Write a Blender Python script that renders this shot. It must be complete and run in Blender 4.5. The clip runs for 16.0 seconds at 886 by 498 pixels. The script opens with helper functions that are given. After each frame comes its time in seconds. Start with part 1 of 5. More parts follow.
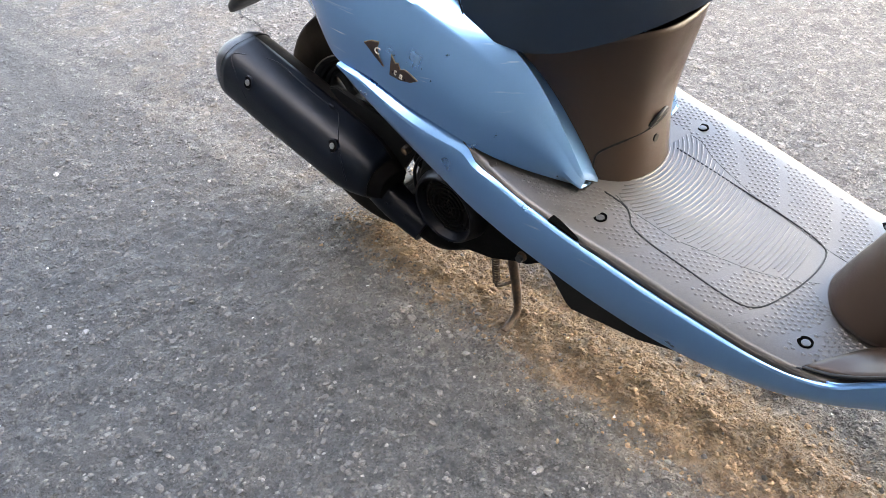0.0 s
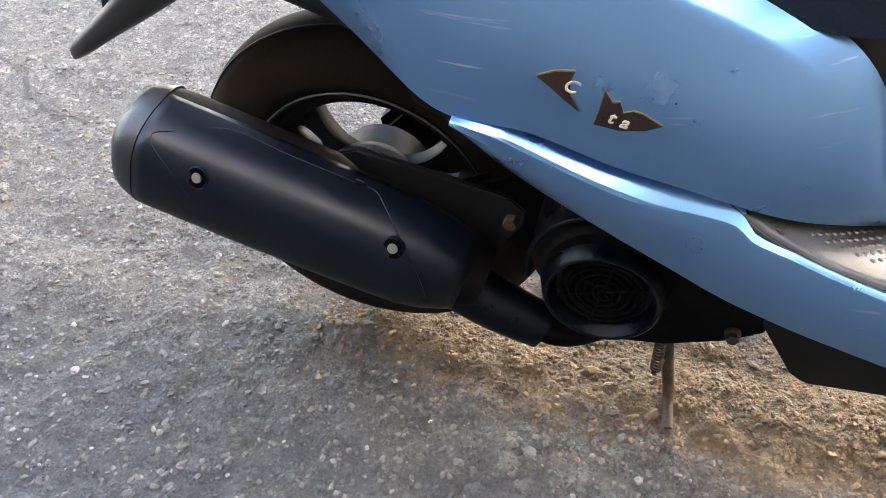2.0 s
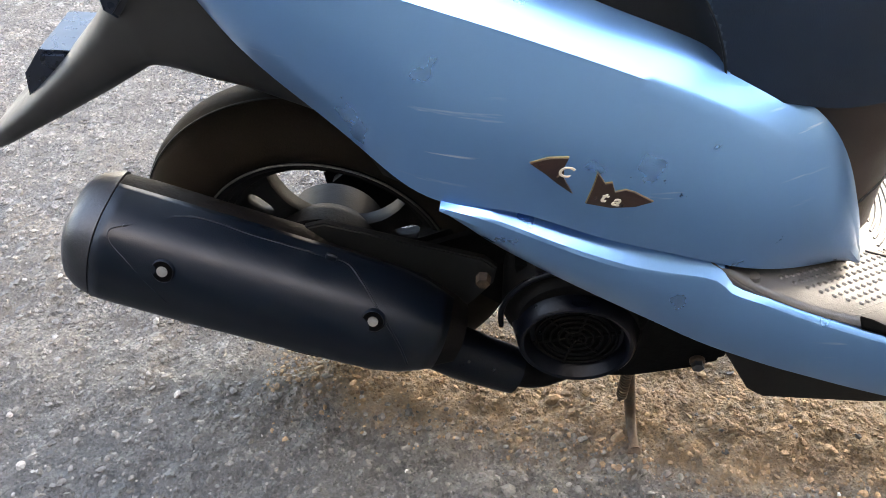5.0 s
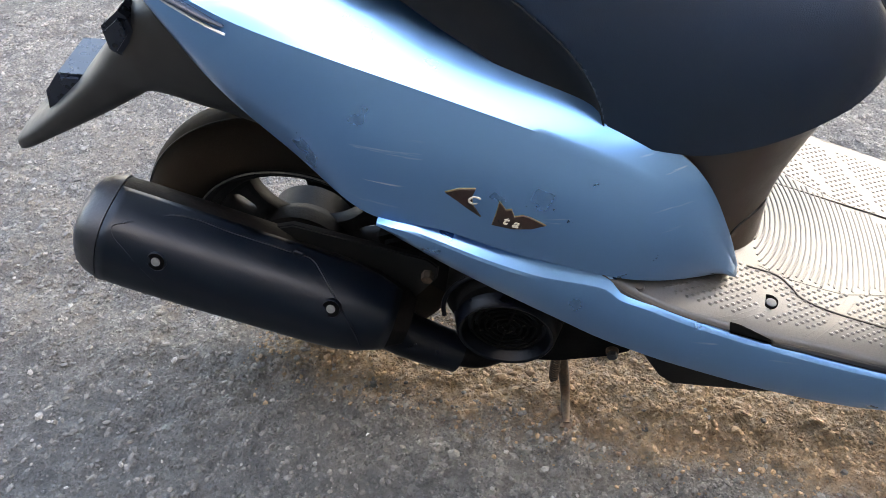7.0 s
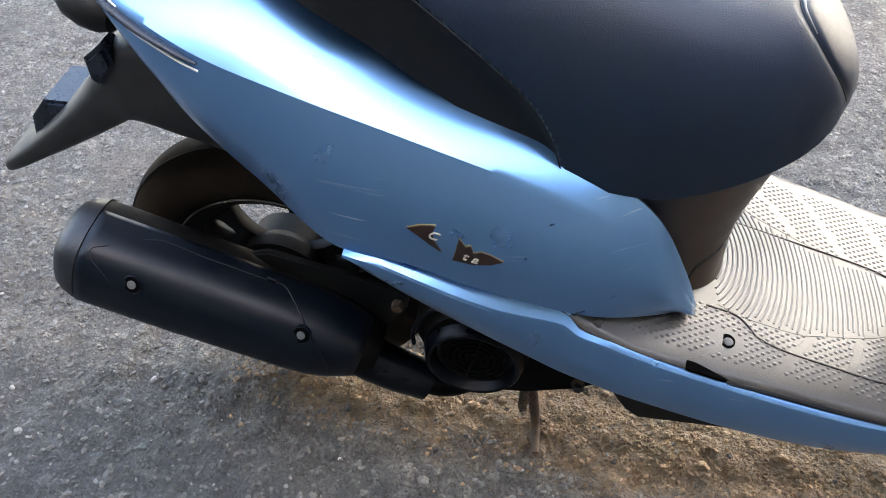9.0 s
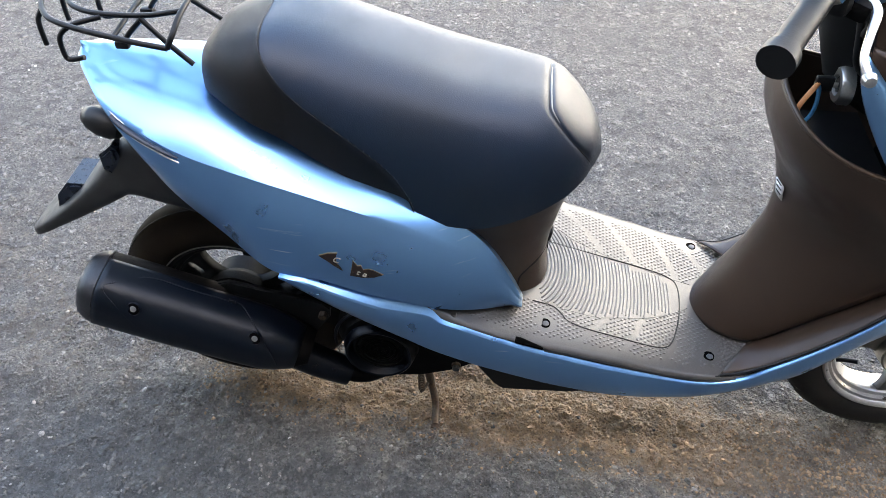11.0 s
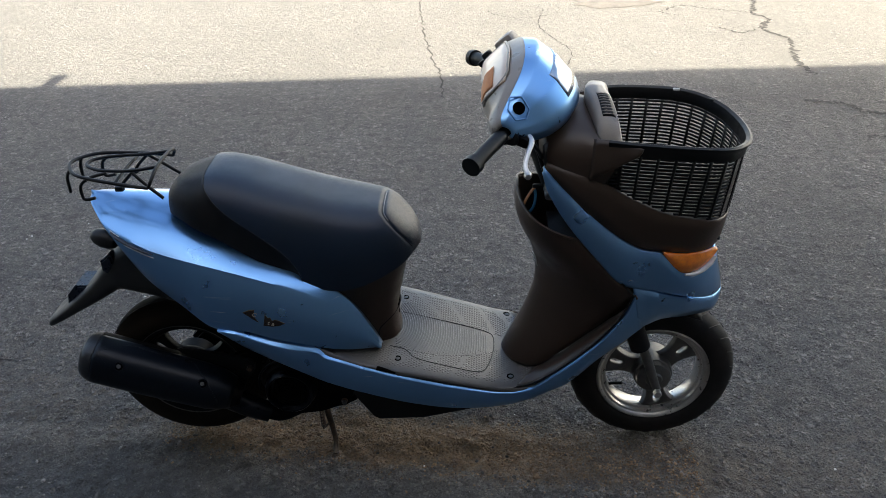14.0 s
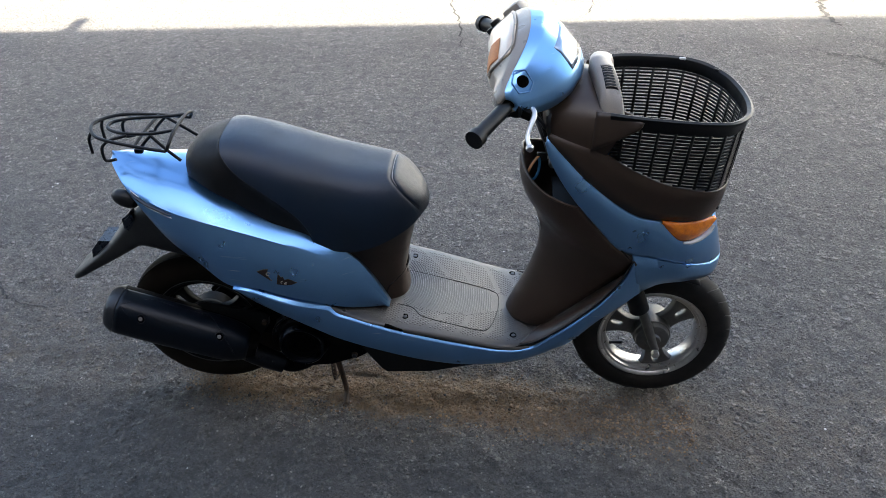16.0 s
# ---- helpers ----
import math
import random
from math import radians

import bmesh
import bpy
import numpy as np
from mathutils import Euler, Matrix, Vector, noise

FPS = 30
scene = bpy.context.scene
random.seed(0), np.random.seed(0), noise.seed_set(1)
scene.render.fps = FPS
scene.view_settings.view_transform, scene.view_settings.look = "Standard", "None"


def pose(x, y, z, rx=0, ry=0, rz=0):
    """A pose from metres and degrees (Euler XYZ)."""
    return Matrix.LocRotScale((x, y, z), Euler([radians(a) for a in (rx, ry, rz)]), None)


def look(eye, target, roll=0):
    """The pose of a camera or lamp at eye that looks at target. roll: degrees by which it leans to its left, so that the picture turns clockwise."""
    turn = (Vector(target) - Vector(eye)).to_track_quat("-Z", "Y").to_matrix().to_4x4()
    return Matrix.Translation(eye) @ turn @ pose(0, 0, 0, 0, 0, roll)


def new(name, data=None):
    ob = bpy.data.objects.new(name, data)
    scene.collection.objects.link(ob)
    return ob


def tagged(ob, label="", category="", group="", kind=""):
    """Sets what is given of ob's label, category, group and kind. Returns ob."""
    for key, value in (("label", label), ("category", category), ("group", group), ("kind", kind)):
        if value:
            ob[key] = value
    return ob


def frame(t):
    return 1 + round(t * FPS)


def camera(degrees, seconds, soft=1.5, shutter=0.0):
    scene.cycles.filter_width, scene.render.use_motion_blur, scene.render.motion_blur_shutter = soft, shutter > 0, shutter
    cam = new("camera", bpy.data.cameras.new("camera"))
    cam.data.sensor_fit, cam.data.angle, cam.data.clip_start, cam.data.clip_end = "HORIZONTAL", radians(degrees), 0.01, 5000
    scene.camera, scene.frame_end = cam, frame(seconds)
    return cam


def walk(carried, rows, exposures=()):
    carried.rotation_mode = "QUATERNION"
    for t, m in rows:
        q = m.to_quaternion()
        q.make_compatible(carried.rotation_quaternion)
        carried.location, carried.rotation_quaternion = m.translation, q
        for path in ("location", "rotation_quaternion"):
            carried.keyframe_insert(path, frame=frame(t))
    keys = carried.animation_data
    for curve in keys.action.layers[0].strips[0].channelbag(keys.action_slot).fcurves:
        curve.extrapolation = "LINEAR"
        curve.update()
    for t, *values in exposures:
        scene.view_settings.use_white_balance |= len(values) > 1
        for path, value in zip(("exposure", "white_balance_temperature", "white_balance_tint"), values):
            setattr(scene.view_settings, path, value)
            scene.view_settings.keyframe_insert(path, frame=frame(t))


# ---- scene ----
cam = camera(56.4, 16.0, soft=0.5)
PATH = [
    (0, (0.984, -0.85, 0.986), (-0.113, 0.232, -0.289), -5.7),
    (0.5, (0.752, -0.834, 0.964), (-0.229, 0.321, -0.341), -6.7),
    (1, (0.505, -0.789, 0.935), (-0.41, 0.419, -0.37), -8.0),
    (1.5, (0.366, -0.714, 0.88), (-0.377, 0.572, -0.459), -6.3),
    (2, (0.308, -0.687, 0.84), (-0.168, 0.652, -0.567), -4.5),
    (2.5, (0.253, -0.66, 0.825), (0.017, 0.686, -0.636), -2.7),
    (3, (0.211, -0.652, 0.806), (0.054, 0.711, -0.649), -3.0),
    (3.5, (0.185, -0.637, 0.811), (0.02, 0.749, -0.621), -4.1),
    (4, (0.179, -0.629, 0.821), (0.007, 0.771, -0.597), -3.1),
    (4.2, (0.181, -0.625, 0.826), (0.011, 0.774, -0.594), -2.4),
    (6.3, (0.272, -0.716, 1.026), (0.062, 0.585, -0.479), -1.7),
    (6.5, (0.278, -0.717, 1.022), (0.063, 0.581, -0.484), -1.5),
    (7, (0.302, -0.712, 1.032), (0.069, 0.59, -0.468), -1.6),
    (7.5, (0.307, -0.708, 1.033), (0.073, 0.596, -0.466), -0.8),
    (8, (0.316, -0.703, 1.036), (0.081, 0.608, -0.456), -0.4),
    (8.5, (0.32, -0.704, 1.043), (0.072, 0.623, -0.433), -0.4),
    (8.7, (0.328, -0.705, 1.046), (0.077, 0.627, -0.425), -0.4),
    (11, (0.49, -1.014, 1.331), (0.317, 0.422, -0.05), -0.8),
    (11.5, (0.559, -1.163, 1.418), (0.408, 0.357, 0.126), -1.9),
    (12, (0.682, -1.312, 1.47), (0.551, 0.255, 0.234), -1.9),
    (12.5, (0.745, -1.441, 1.505), (0.607, 0.192, 0.359), -2.5),
    (13, (0.711, -1.545, 1.535), (0.602, 0.129, 0.445), -2.3),
    (13.5, (0.702, -1.643, 1.56), (0.61, 0.066, 0.526), -1.9),
    (14, (0.744, -1.69, 1.57), (0.654, 0.025, 0.546), -1.8),
    (14.5, (0.766, -1.713, 1.574), (0.658, 0.003, 0.553), -1.6),
    (15, (0.772, -1.714, 1.58), (0.649, -0.01, 0.54), -1.7),
    (15.5, (0.78, -1.719, 1.626), (0.648, -0.059, 0.52), -1.6),
    (16, (0.786, -1.712, 1.656), (0.642, -0.081, 0.507), -2.0),
]
EXPOSURES = [(0, 4.70, 8400, 11), (4.2, 4.82, 8550, 11), (8.7, 4.2, 7850, 9.5), (11, 4.1, 7600, 9), (12.5, 3.30, 7700, 9), (14, 2.2, 7200, 6), (15, 2.25, 7200, 6), (16, 2.85, 7000, 7)]
walk(cam, [(t, look(eye, target, roll)) for t, eye, target, roll in PATH], EXPOSURES)


# ---- light: a tall building behind the viewer shades the near yard, the sun reaches the far part ----
world = bpy.data.worlds.new("sky")
scene.world = world
world.use_nodes = True
wn = world.node_tree.nodes
sky = wn.new("ShaderNodeTexSky")
sky.sky_type = "NISHITA"
sky.sun_disc = False
sky.ozone_density, sky.dust_density = 2.5, 4.0
SUN_UP, SUN_ROT = 46.0, 180.0
sky.sun_elevation = radians(SUN_UP)
sky.sun_rotation = radians(SUN_ROT)
world.node_tree.links.new(sky.outputs[0], wn["Background"].inputs[0])
wn["Background"].inputs[1].default_value = 0.12
sun = new("sun", bpy.data.lights.new("sun", "SUN"))
sun.data.energy, sun.data.angle, sun.data.color = 5.0, radians(0.5), (1.0, 0.975, 0.93)
sun.matrix_world = look((0.0, -10 * math.cos(radians(SUN_UP)), 10 * math.sin(radians(SUN_UP))), (0, 0, 0))


# ---- tools for shapes ----
def pchip(xs, ys):
    """A smooth curve y(x) through the points with no overshoot."""
    xs, ys = np.array(xs, float), np.array(ys, float)
    h, d = np.diff(xs), np.diff(ys) / np.diff(xs)
    m = np.zeros(len(xs))
    m[0], m[-1] = d[0], d[-1]
    for i in range(1, len(xs) - 1):
        if d[i - 1] * d[i] > 0:
            w1, w2 = 2 * h[i] + h[i - 1], h[i] + 2 * h[i - 1]
            m[i] = (w1 + w2) / (w1 / d[i - 1] + w2 / d[i])

    def f(x):
        x = np.clip(np.asarray(x, float), xs[0], xs[-1])
        i = np.clip(np.searchsorted(xs, x) - 1, 0, len(xs) - 2)
        t = (x - xs[i]) / h[i]
        return ((2 * t**3 - 3 * t**2 + 1) * ys[i] + (t**3 - 2 * t**2 + t) * h[i] * m[i]
                + (3 * t**2 - 2 * t**3) * ys[i + 1] + (t**3 - t**2) * h[i] * m[i + 1])
    return f


def spline(pts, n, closed=False):
    """n points evenly along a smooth curve through pts."""
    p = np.array(pts, float)
    k = len(p)
    ext = np.vstack([p[-1:], p, p[:2]]) if closed else np.vstack([2 * p[0] - p[1], p, 2 * p[-1] - p[-2]])
    out = []
    for i in range(k if closed else k - 1):
        a, b, c, d = ext[i:i + 4]
        for t in np.linspace(0, 1, 24, endpoint=False):
            out.append(0.5 * (2 * b + (c - a) * t + (2 * a - 5 * b + 4 * c - d) * t**2 + (3 * b - a - 3 * c + d) * t**3))
    out.append(p[0] if closed else p[-1])
    out = np.array(out)
    s = np.r_[0, np.cumsum(np.linalg.norm(np.diff(out, axis=0), axis=1))]
    at = np.linspace(0, s[-1], n + 1)[:-1] if closed else np.linspace(0, s[-1], n)
    return np.stack([np.interp(at, s, out[:, j]) for j in range(3)], 1)


def finish(bm, smooth=True, sharp=38):
    me = bpy.data.meshes.new("shape")
    bmesh.ops.recalc_face_normals(bm, faces=bm.faces)
    bm.to_mesh(me)
    bm.free()
    if smooth:
        me.polygons.foreach_set("use_smooth", [True] * len(me.polygons))
        me.set_sharp_from_angle(angle=radians(sharp))
    return me


def sheet(P, around=False, cap=False, sharp=38):
    """A mesh over a grid of points P[i, j]; around: closed along j; cap: ends of i closed."""
    P = np.asarray(P, float)
    n, m = P.shape[:2]
    bm = bmesh.new()
    v = [[bm.verts.new(P[i, j]) for j in range(m)] for i in range(n)]
    for i in range(n - 1):
        for j in range(m if around else m - 1):
            k = (j + 1) % m
            bm.faces.new((v[i][j], v[i][k], v[i + 1][k], v[i + 1][j]))
    if cap:
        bm.faces.new(v[0])
        bm.faces.new(v[-1])
    bmesh.ops.remove_doubles(bm, verts=bm.verts, dist=1e-5)
    return finish(bm, True, sharp)


def tube(pts, r, n=40, sides=10, closed=False, flat=1.0):
    """A round rod of radius r (a number or one for each control point) along a smooth curve."""
    c = spline(pts, n, closed)
    rr = np.full(n, r) if np.isscalar(r) else np.interp(np.linspace(0, 1, n), np.linspace(0, 1, len(r)), r)
    tan = np.gradient(c, axis=0) if not closed else np.roll(c, -1, 0) - np.roll(c, 1, 0)
    tan /= np.linalg.norm(tan, axis=1)[:, None]
    ref = np.array([0, 0, 1.0]) if abs(tan[0][2]) < 0.9 else np.array([1.0, 0, 0])
    side = np.cross(tan[0], ref)
    rings = []
    for i in range(n):
        side = side - tan[i] * (side @ tan[i])
        side /= np.linalg.norm(side)
        up = np.cross(side, tan[i])
        a = np.linspace(0, 2 * math.pi, sides, endpoint=False)
        rings.append(c[i] + rr[i] * (np.cos(a)[:, None] * side + flat * np.sin(a)[:, None] * up))
    if closed:
        rings.append(rings[0])
    return sheet(rings, True, not closed, 50)


def lathe(profile, centre, axis="y", n=64, closed=False, sharp=38):
    """A body turned about an axis through centre; profile: pairs of (place along the axis, radius)."""
    a = np.linspace(0, 2 * math.pi, n, endpoint=False)
    rings = []
    for h, r in list(profile) + ([profile[0]] if closed else []):
        c, s, o = r * np.cos(a), r * np.sin(a), np.full(n, h)
        rings.append(np.stack({"x": (o, c, s), "y": (c, o, s), "z": (c, s, o)}[axis], 1) + np.array(centre))
    return sheet(rings, True, not closed, sharp)


def block(size, at=(0, 0, 0), turn=(0, 0, 0), bevel=0.003, taper=1.0):
    bm = bmesh.new()
    bmesh.ops.create_cube(bm, size=1)
    for v in bm.verts:
        k = taper if v.co.z > 0 else 1.0
        v.co = Vector((v.co.x * size[0] * k, v.co.y * size[1] * k, v.co.z * size[2]))
    if bevel:
        bmesh.ops.bevel(bm, geom=bm.edges[:], offset=bevel, segments=2, affect="EDGES", profile=0.5)
    bm.transform(pose(*at, *turn))
    return finish(bm, True, 40)


def extrude(outline, y0, y1, bevel=0.0):
    """A solid from an outline in x and z, between two y."""
    bm = bmesh.new()
    a = [bm.verts.new((x, y0, z)) for x, z in outline]
    b = [bm.verts.new((x, y1, z)) for x, z in outline]
    bm.faces.new(a)
    bm.faces.new(b[::-1])
    for i in range(len(a)):
        k = (i + 1) % len(a)
        bm.faces.new((a[i], b[i], b[k], a[k]))
    if bevel:
        bmesh.ops.bevel(bm, geom=[e for e in bm.edges if abs(e.verts[0].co.y - e.verts[1].co.y) < 1e-6], offset=bevel, segments=2, affect="EDGES")
    return finish(bm, True, 40)


def flip(P):
    return np.asarray(P) * np.array([1, -1, 1])


def part(name, me, material, parent, label="", shell=0.0):
    ob = new(name, me)
    me.materials.append(material)
    ob.parent = parent
    if label:
        tagged(ob, label)
    if shell:
        m = ob.modifiers.new("shell", "SOLIDIFY")
        m.thickness, m.offset = shell, 0
    return ob


def thing(name, at, label, category, kind=""):
    ob = new(name)
    ob.empty_display_size = 0.1
    return tagged(ob, label, category, kind=kind)


# ---- materials ----
def material(name, base, rough=0.5, metal=0.0, spots=None, spot_scale=8.0, spot_width=0.2, fine=0.15, fine_scale=300.0,
             bump=0.0, bump_scale=400.0, coat=0.0, rough_var=0.08, gloss=0.5, island=0.0, scratch=0.0):
    """A surface with broad stains of a second colour, fine grain, uneven gloss and a fine relief."""
    m = bpy.data.materials.new(name)
    m.use_nodes = True
    t = m.node_tree
    N, L = t.nodes, t.links
    p = N["Principled BSDF"]
    pos = N.new("ShaderNodeTexCoord").outputs["Object"]

    def noise_at(scale, detail=4.0):
        n = N.new("ShaderNodeTexNoise")
        n.inputs["Scale"].default_value, n.inputs["Detail"].default_value = scale, detail
        L.new(pos, n.inputs["Vector"])
        return n.outputs["Fac"]

    def span(fac, a, b, c, d):
        r = N.new("ShaderNodeMapRange")
        for k, v in zip(("From Min", "From Max", "To Min", "To Max"), (a, b, c, d)):
            r.inputs[k].default_value = v
        L.new(fac, r.inputs["Value"])
        return r.outputs["Result"]

    def mix(fac, a, b, kind="MIX"):
        x = N.new("ShaderNodeMix")
        x.data_type, x.blend_type = "RGBA", kind
        L.new(fac, x.inputs[0]) if not isinstance(fac, float) else setattr(x.inputs[0], "default_value", fac)
        for s, v in ((x.inputs[6], a), (x.inputs[7], b)):
            if isinstance(v, tuple):
                s.default_value = (*v, 1)
            else:
                L.new(v, s)
        return x.outputs[2]

    big = noise_at(spot_scale, 6)
    second = spots or tuple(c * 0.75 for c in base)
    colour = mix(span(big, 0.5 - spot_width / 2, 0.5 + spot_width, 0, 1), base, second)
    grain = noise_at(fine_scale, 3)
    g = N.new("ShaderNodeCombineColor")
    grey = span(grain, 0.25, 0.75, 1 - fine, 1 + fine)
    for i in range(3):
        L.new(grey, g.inputs[i])
    colour = mix(1.0, colour, g.outputs[0], "MULTIPLY")
    if island:
        each = N.new("ShaderNodeNewGeometry").outputs["Random Per Island"]
        g2 = N.new("ShaderNodeCombineColor")
        for i in range(3):
            L.new(span(each, 0, 1, 1 - island, 1 + island), g2.inputs[i])
        colour = mix(1.0, colour, g2.outputs[0], "MULTIPLY")
    if scratch:
        stretch = N.new("ShaderNodeMapping")
        stretch.inputs["Scale"].default_value = (14, 3, 160)
        stretch.inputs["Rotation"].default_value = (0, 0.35, 0)
        L.new(pos, stretch.inputs["Vector"])
        lines = N.new("ShaderNodeTexNoise")
        lines.inputs["Scale"].default_value, lines.inputs["Detail"].default_value = 1.0, 5.0
        L.new(stretch.outputs[0], lines.inputs["Vector"])
        both = N.new("ShaderNodeMath")
        both.operation = "MULTIPLY"
        L.new(span(lines.outputs["Fac"], 0.66, 0.74, 0, 1), both.inputs[0])
        L.new(span(noise_at(6.5, 3), 0.53, 0.66, 0, scratch), both.inputs[1])
        colour = mix(both.outputs[0], colour, (0.55, 0.66, 0.75))
    L.new(colour, p.inputs["Base Color"])
    L.new(span(noise_at(spot_scale * 3, 5), 0.3, 0.7, max(rough - rough_var, 0.02), rough + rough_var), p.inputs["Roughness"])
    p.inputs["Metallic"].default_value = metal
    p.inputs["Specular IOR Level"].default_value = gloss
    p.inputs["Coat Weight"].default_value = coat
    p.inputs["Coat Roughness"].default_value = 0.06
    if bump:
        b = N.new("ShaderNodeBump")
        b.inputs["Strength"].default_value, b.inputs["Distance"].default_value = bump, 0.001
        L.new(noise_at(bump_scale, 3), b.inputs["Height"])
        L.new(b.outputs[0], p.inputs["Normal"])
    return m


BLUE = material("blue_metallic_paint", (0.150, 0.338, 0.600), 0.29, 0.85, (0.141, 0.320, 0.570), 5, 0.3, 0.06, 2500, coat=0.5, rough_var=0.02, scratch=0.9)
BROWN = material("brown_plastic", (0.034, 0.0205, 0.0135), 0.38, 0, (0.044, 0.029, 0.020), 9, 0.4, 0.1, 600, 0.15, 900, gloss=0.36)
BLACK = material("black_plastic", (0.005, 0.005, 0.005), 0.45, 0, (0.008, 0.008, 0.008), 9, 0.4, 0.2, 500, 0.15, 700, gloss=0.25)
ENGINE = material("grimy_engine_metal", (0.002, 0.002, 0.002), 0.7, 0.0, (0.006, 0.005, 0.004), 14, 0.3, 0.3, 300, 0.4, 250, gloss=0.08)
# near-black shield; the blue in its colour stands for reflected sky
SHIELD = material("satin_black_sky_tinted", (0.0008, 0.0030, 0.0072), 0.40, 0.0, (0.0012, 0.0032, 0.0062), 9, 0.4, 0.2, 700, 0.12, 900, gloss=0.24)
SCUFFED = material("scuffed_black_cap", (0.0045, 0.0055, 0.008), 0.42, 0.0, (0.018, 0.0185, 0.020), 16, 0.5, 0.3, 300, 0.3, 400, gloss=0.4)
CASE = material("black_painted_cover", (0.001, 0.002, 0.0045), 0.34, 0.0, (0.002, 0.003, 0.005), 12, 0.4, 0.2, 700, 0.2, 500, gloss=0.16)
GRIME = material("dusty_brown_steel", (0.0028, 0.0024, 0.0023), 0.7, 0.0, (0.006, 0.0048, 0.004), 16, 0.4, 0.3, 300, 0.4, 300, gloss=0.07)
WORN = material("worn_grey_metal", (0.09, 0.09, 0.09), 0.42, 0.6, (0.04, 0.04, 0.045), 25, 0.3, 0.2, 300)
# black vinyl with the sky's blue reflection painted into its base colour
VINYL = material("black_vinyl_sky_tinted", (0.0025, 0.012, 0.030), 0.40, 0, (0.004, 0.009, 0.016), 6, 0.4, 0.15, 900, 0.45, 1000, gloss=0.42, rough_var=0.06)
VINYL_SIDE = material("matt_black_side_vinyl", (0.006, 0.006, 0.0065), 0.55, 0, (0.010, 0.0095, 0.009), 6, 0.4, 0.2, 900, 0.35, 1100, gloss=0.22)
FENDER = material("matt_black_fender_plastic", (0.008, 0.008, 0.008), 0.5, 0, (0.013, 0.0125, 0.012), 10, 0.4, 0.15, 500, 0.15, 700, gloss=0.45)
MAT = material("grey_brown_floor_plastic", (0.052, 0.047, 0.042), 0.36, 0, (0.070, 0.063, 0.056), 12, 0.4, 0.2, 500, 0.2, 700, coat=0.08, gloss=0.62)
# grey-brown plastic, paled to paint bounced sunlight into its colour
COVER = material("grey_brown_plastic_lit", (0.25, 0.215, 0.18), 0.34, 0, (0.19, 0.165, 0.14), 10, 0.4, 0.1, 500, 0.15, 800)
LENS = material("clear_headlamp_plastic", (0.30, 0.38, 0.46), 0.08, 0.6, (0.40, 0.46, 0.52), 18, 0.3, 0.05, 300, coat=1.0)
DUSTY = material("dusty_tyre_rubber", (0.018, 0.012, 0.007), 0.85, 0, (0.005, 0.004, 0.003), 7, 0.4, 0.2, 500, 0.3, 500, gloss=0.15)
DULL = material("dull_dirty_alloy", (0.0055, 0.0055, 0.0056), 0.6, 0.0, (0.003, 0.003, 0.003), 22, 0.4, 0.25, 400, 0.2, 500, gloss=0.15)
RUBBER = material("tyre_rubber", (0.008, 0.0075, 0.007), 0.75, 0, (0.018, 0.014, 0.011), 10, 0.4, 0.2, 500, 0.3, 500, gloss=0.3)
ALLOY = material("cast_alloy", (0.17, 0.165, 0.155), 0.48, 0.8, (0.10, 0.097, 0.09), 30, 0.4, 0.15, 400, 0.1, 500)
POLISHED = material("machined_rim", (0.50, 0.49, 0.47), 0.33, 0.9, (0.33, 0.32, 0.30), 26, 0.4, 0.12, 400, 0.1, 500)
CHROME = material("bright_metal", (0.48, 0.48, 0.47), 0.30, 0.95, (0.36, 0.35, 0.33), 40, 0.4, 0.1, 500, rough_var=0.02)
ORANGE = material("orange_lens_plastic", (0.92, 0.24, 0.008), 0.18, 0, (0.62, 0.12, 0.008), 60, 0.3, 0.1, 300, coat=0.8)
GREY = material("grey_plastic", (0.42, 0.39, 0.34), 0.42, 0, (0.15, 0.14, 0.125), 12, 0.4, 0.1, 500, 0.1, 700)
SMOKE = material("dark_lens_plastic", (0.006, 0.011, 0.022), 0.30, 0, (0.010, 0.014, 0.022), 30, 0.4, 0.1, 300, gloss=0.4)
WHITE = material("clear_white_plastic", (0.75, 0.75, 0.72), 0.25, 0, (0.6, 0.6, 0.57), 40, 0.4, 0.05, 300, coat=0.5)
RUST = material("rusty_painted_steel", (0.055, 0.040, 0.030), 0.7, 0.3, (0.12, 0.07, 0.04), 60, 0.3, 0.3, 300, 0.5, 300)
STRAP = material("orange_strap", (0.42, 0.16, 0.05), 0.7, 0, (0.35, 0.13, 0.05), 100, 0.3, 0.2, 900)
STRAP_BLUE = material("blue_strap", (0.04, 0.25, 0.50), 0.7, 0, (0.05, 0.22, 0.42), 100, 0.3, 0.2, 900)
STICKER = material("dark_red_sticker", (0.022, 0.009, 0.007), 0.35, 0, (0.03, 0.016, 0.008), 60, 0.3, 0.15, 500)
GOLD = material("yellow_sticker_edge", (0.20, 0.16, 0.06), 0.4, 0, (0.07, 0.06, 0.03), 80, 0.3, 0.1, 500)
PALE = material("pale_ink", (0.62, 0.58, 0.48), 0.5, 0, (0.5, 0.46, 0.38), 90, 0.3, 0.05, 500)
DIAL = material("pale_dial", (0.62, 0.52, 0.42), 0.35, 0, (0.55, 0.42, 0.32), 14, 0.2, 0.05, 500, coat=0.2)
# for flat pieces that paint in the dark inside holes, recesses and gaps
VOID = material("matt_black_hole", (0.002, 0.002, 0.002), 0.95, 0, (0.002, 0.002, 0.002), 9, 0.4, 0.1, 300, gloss=0.0)

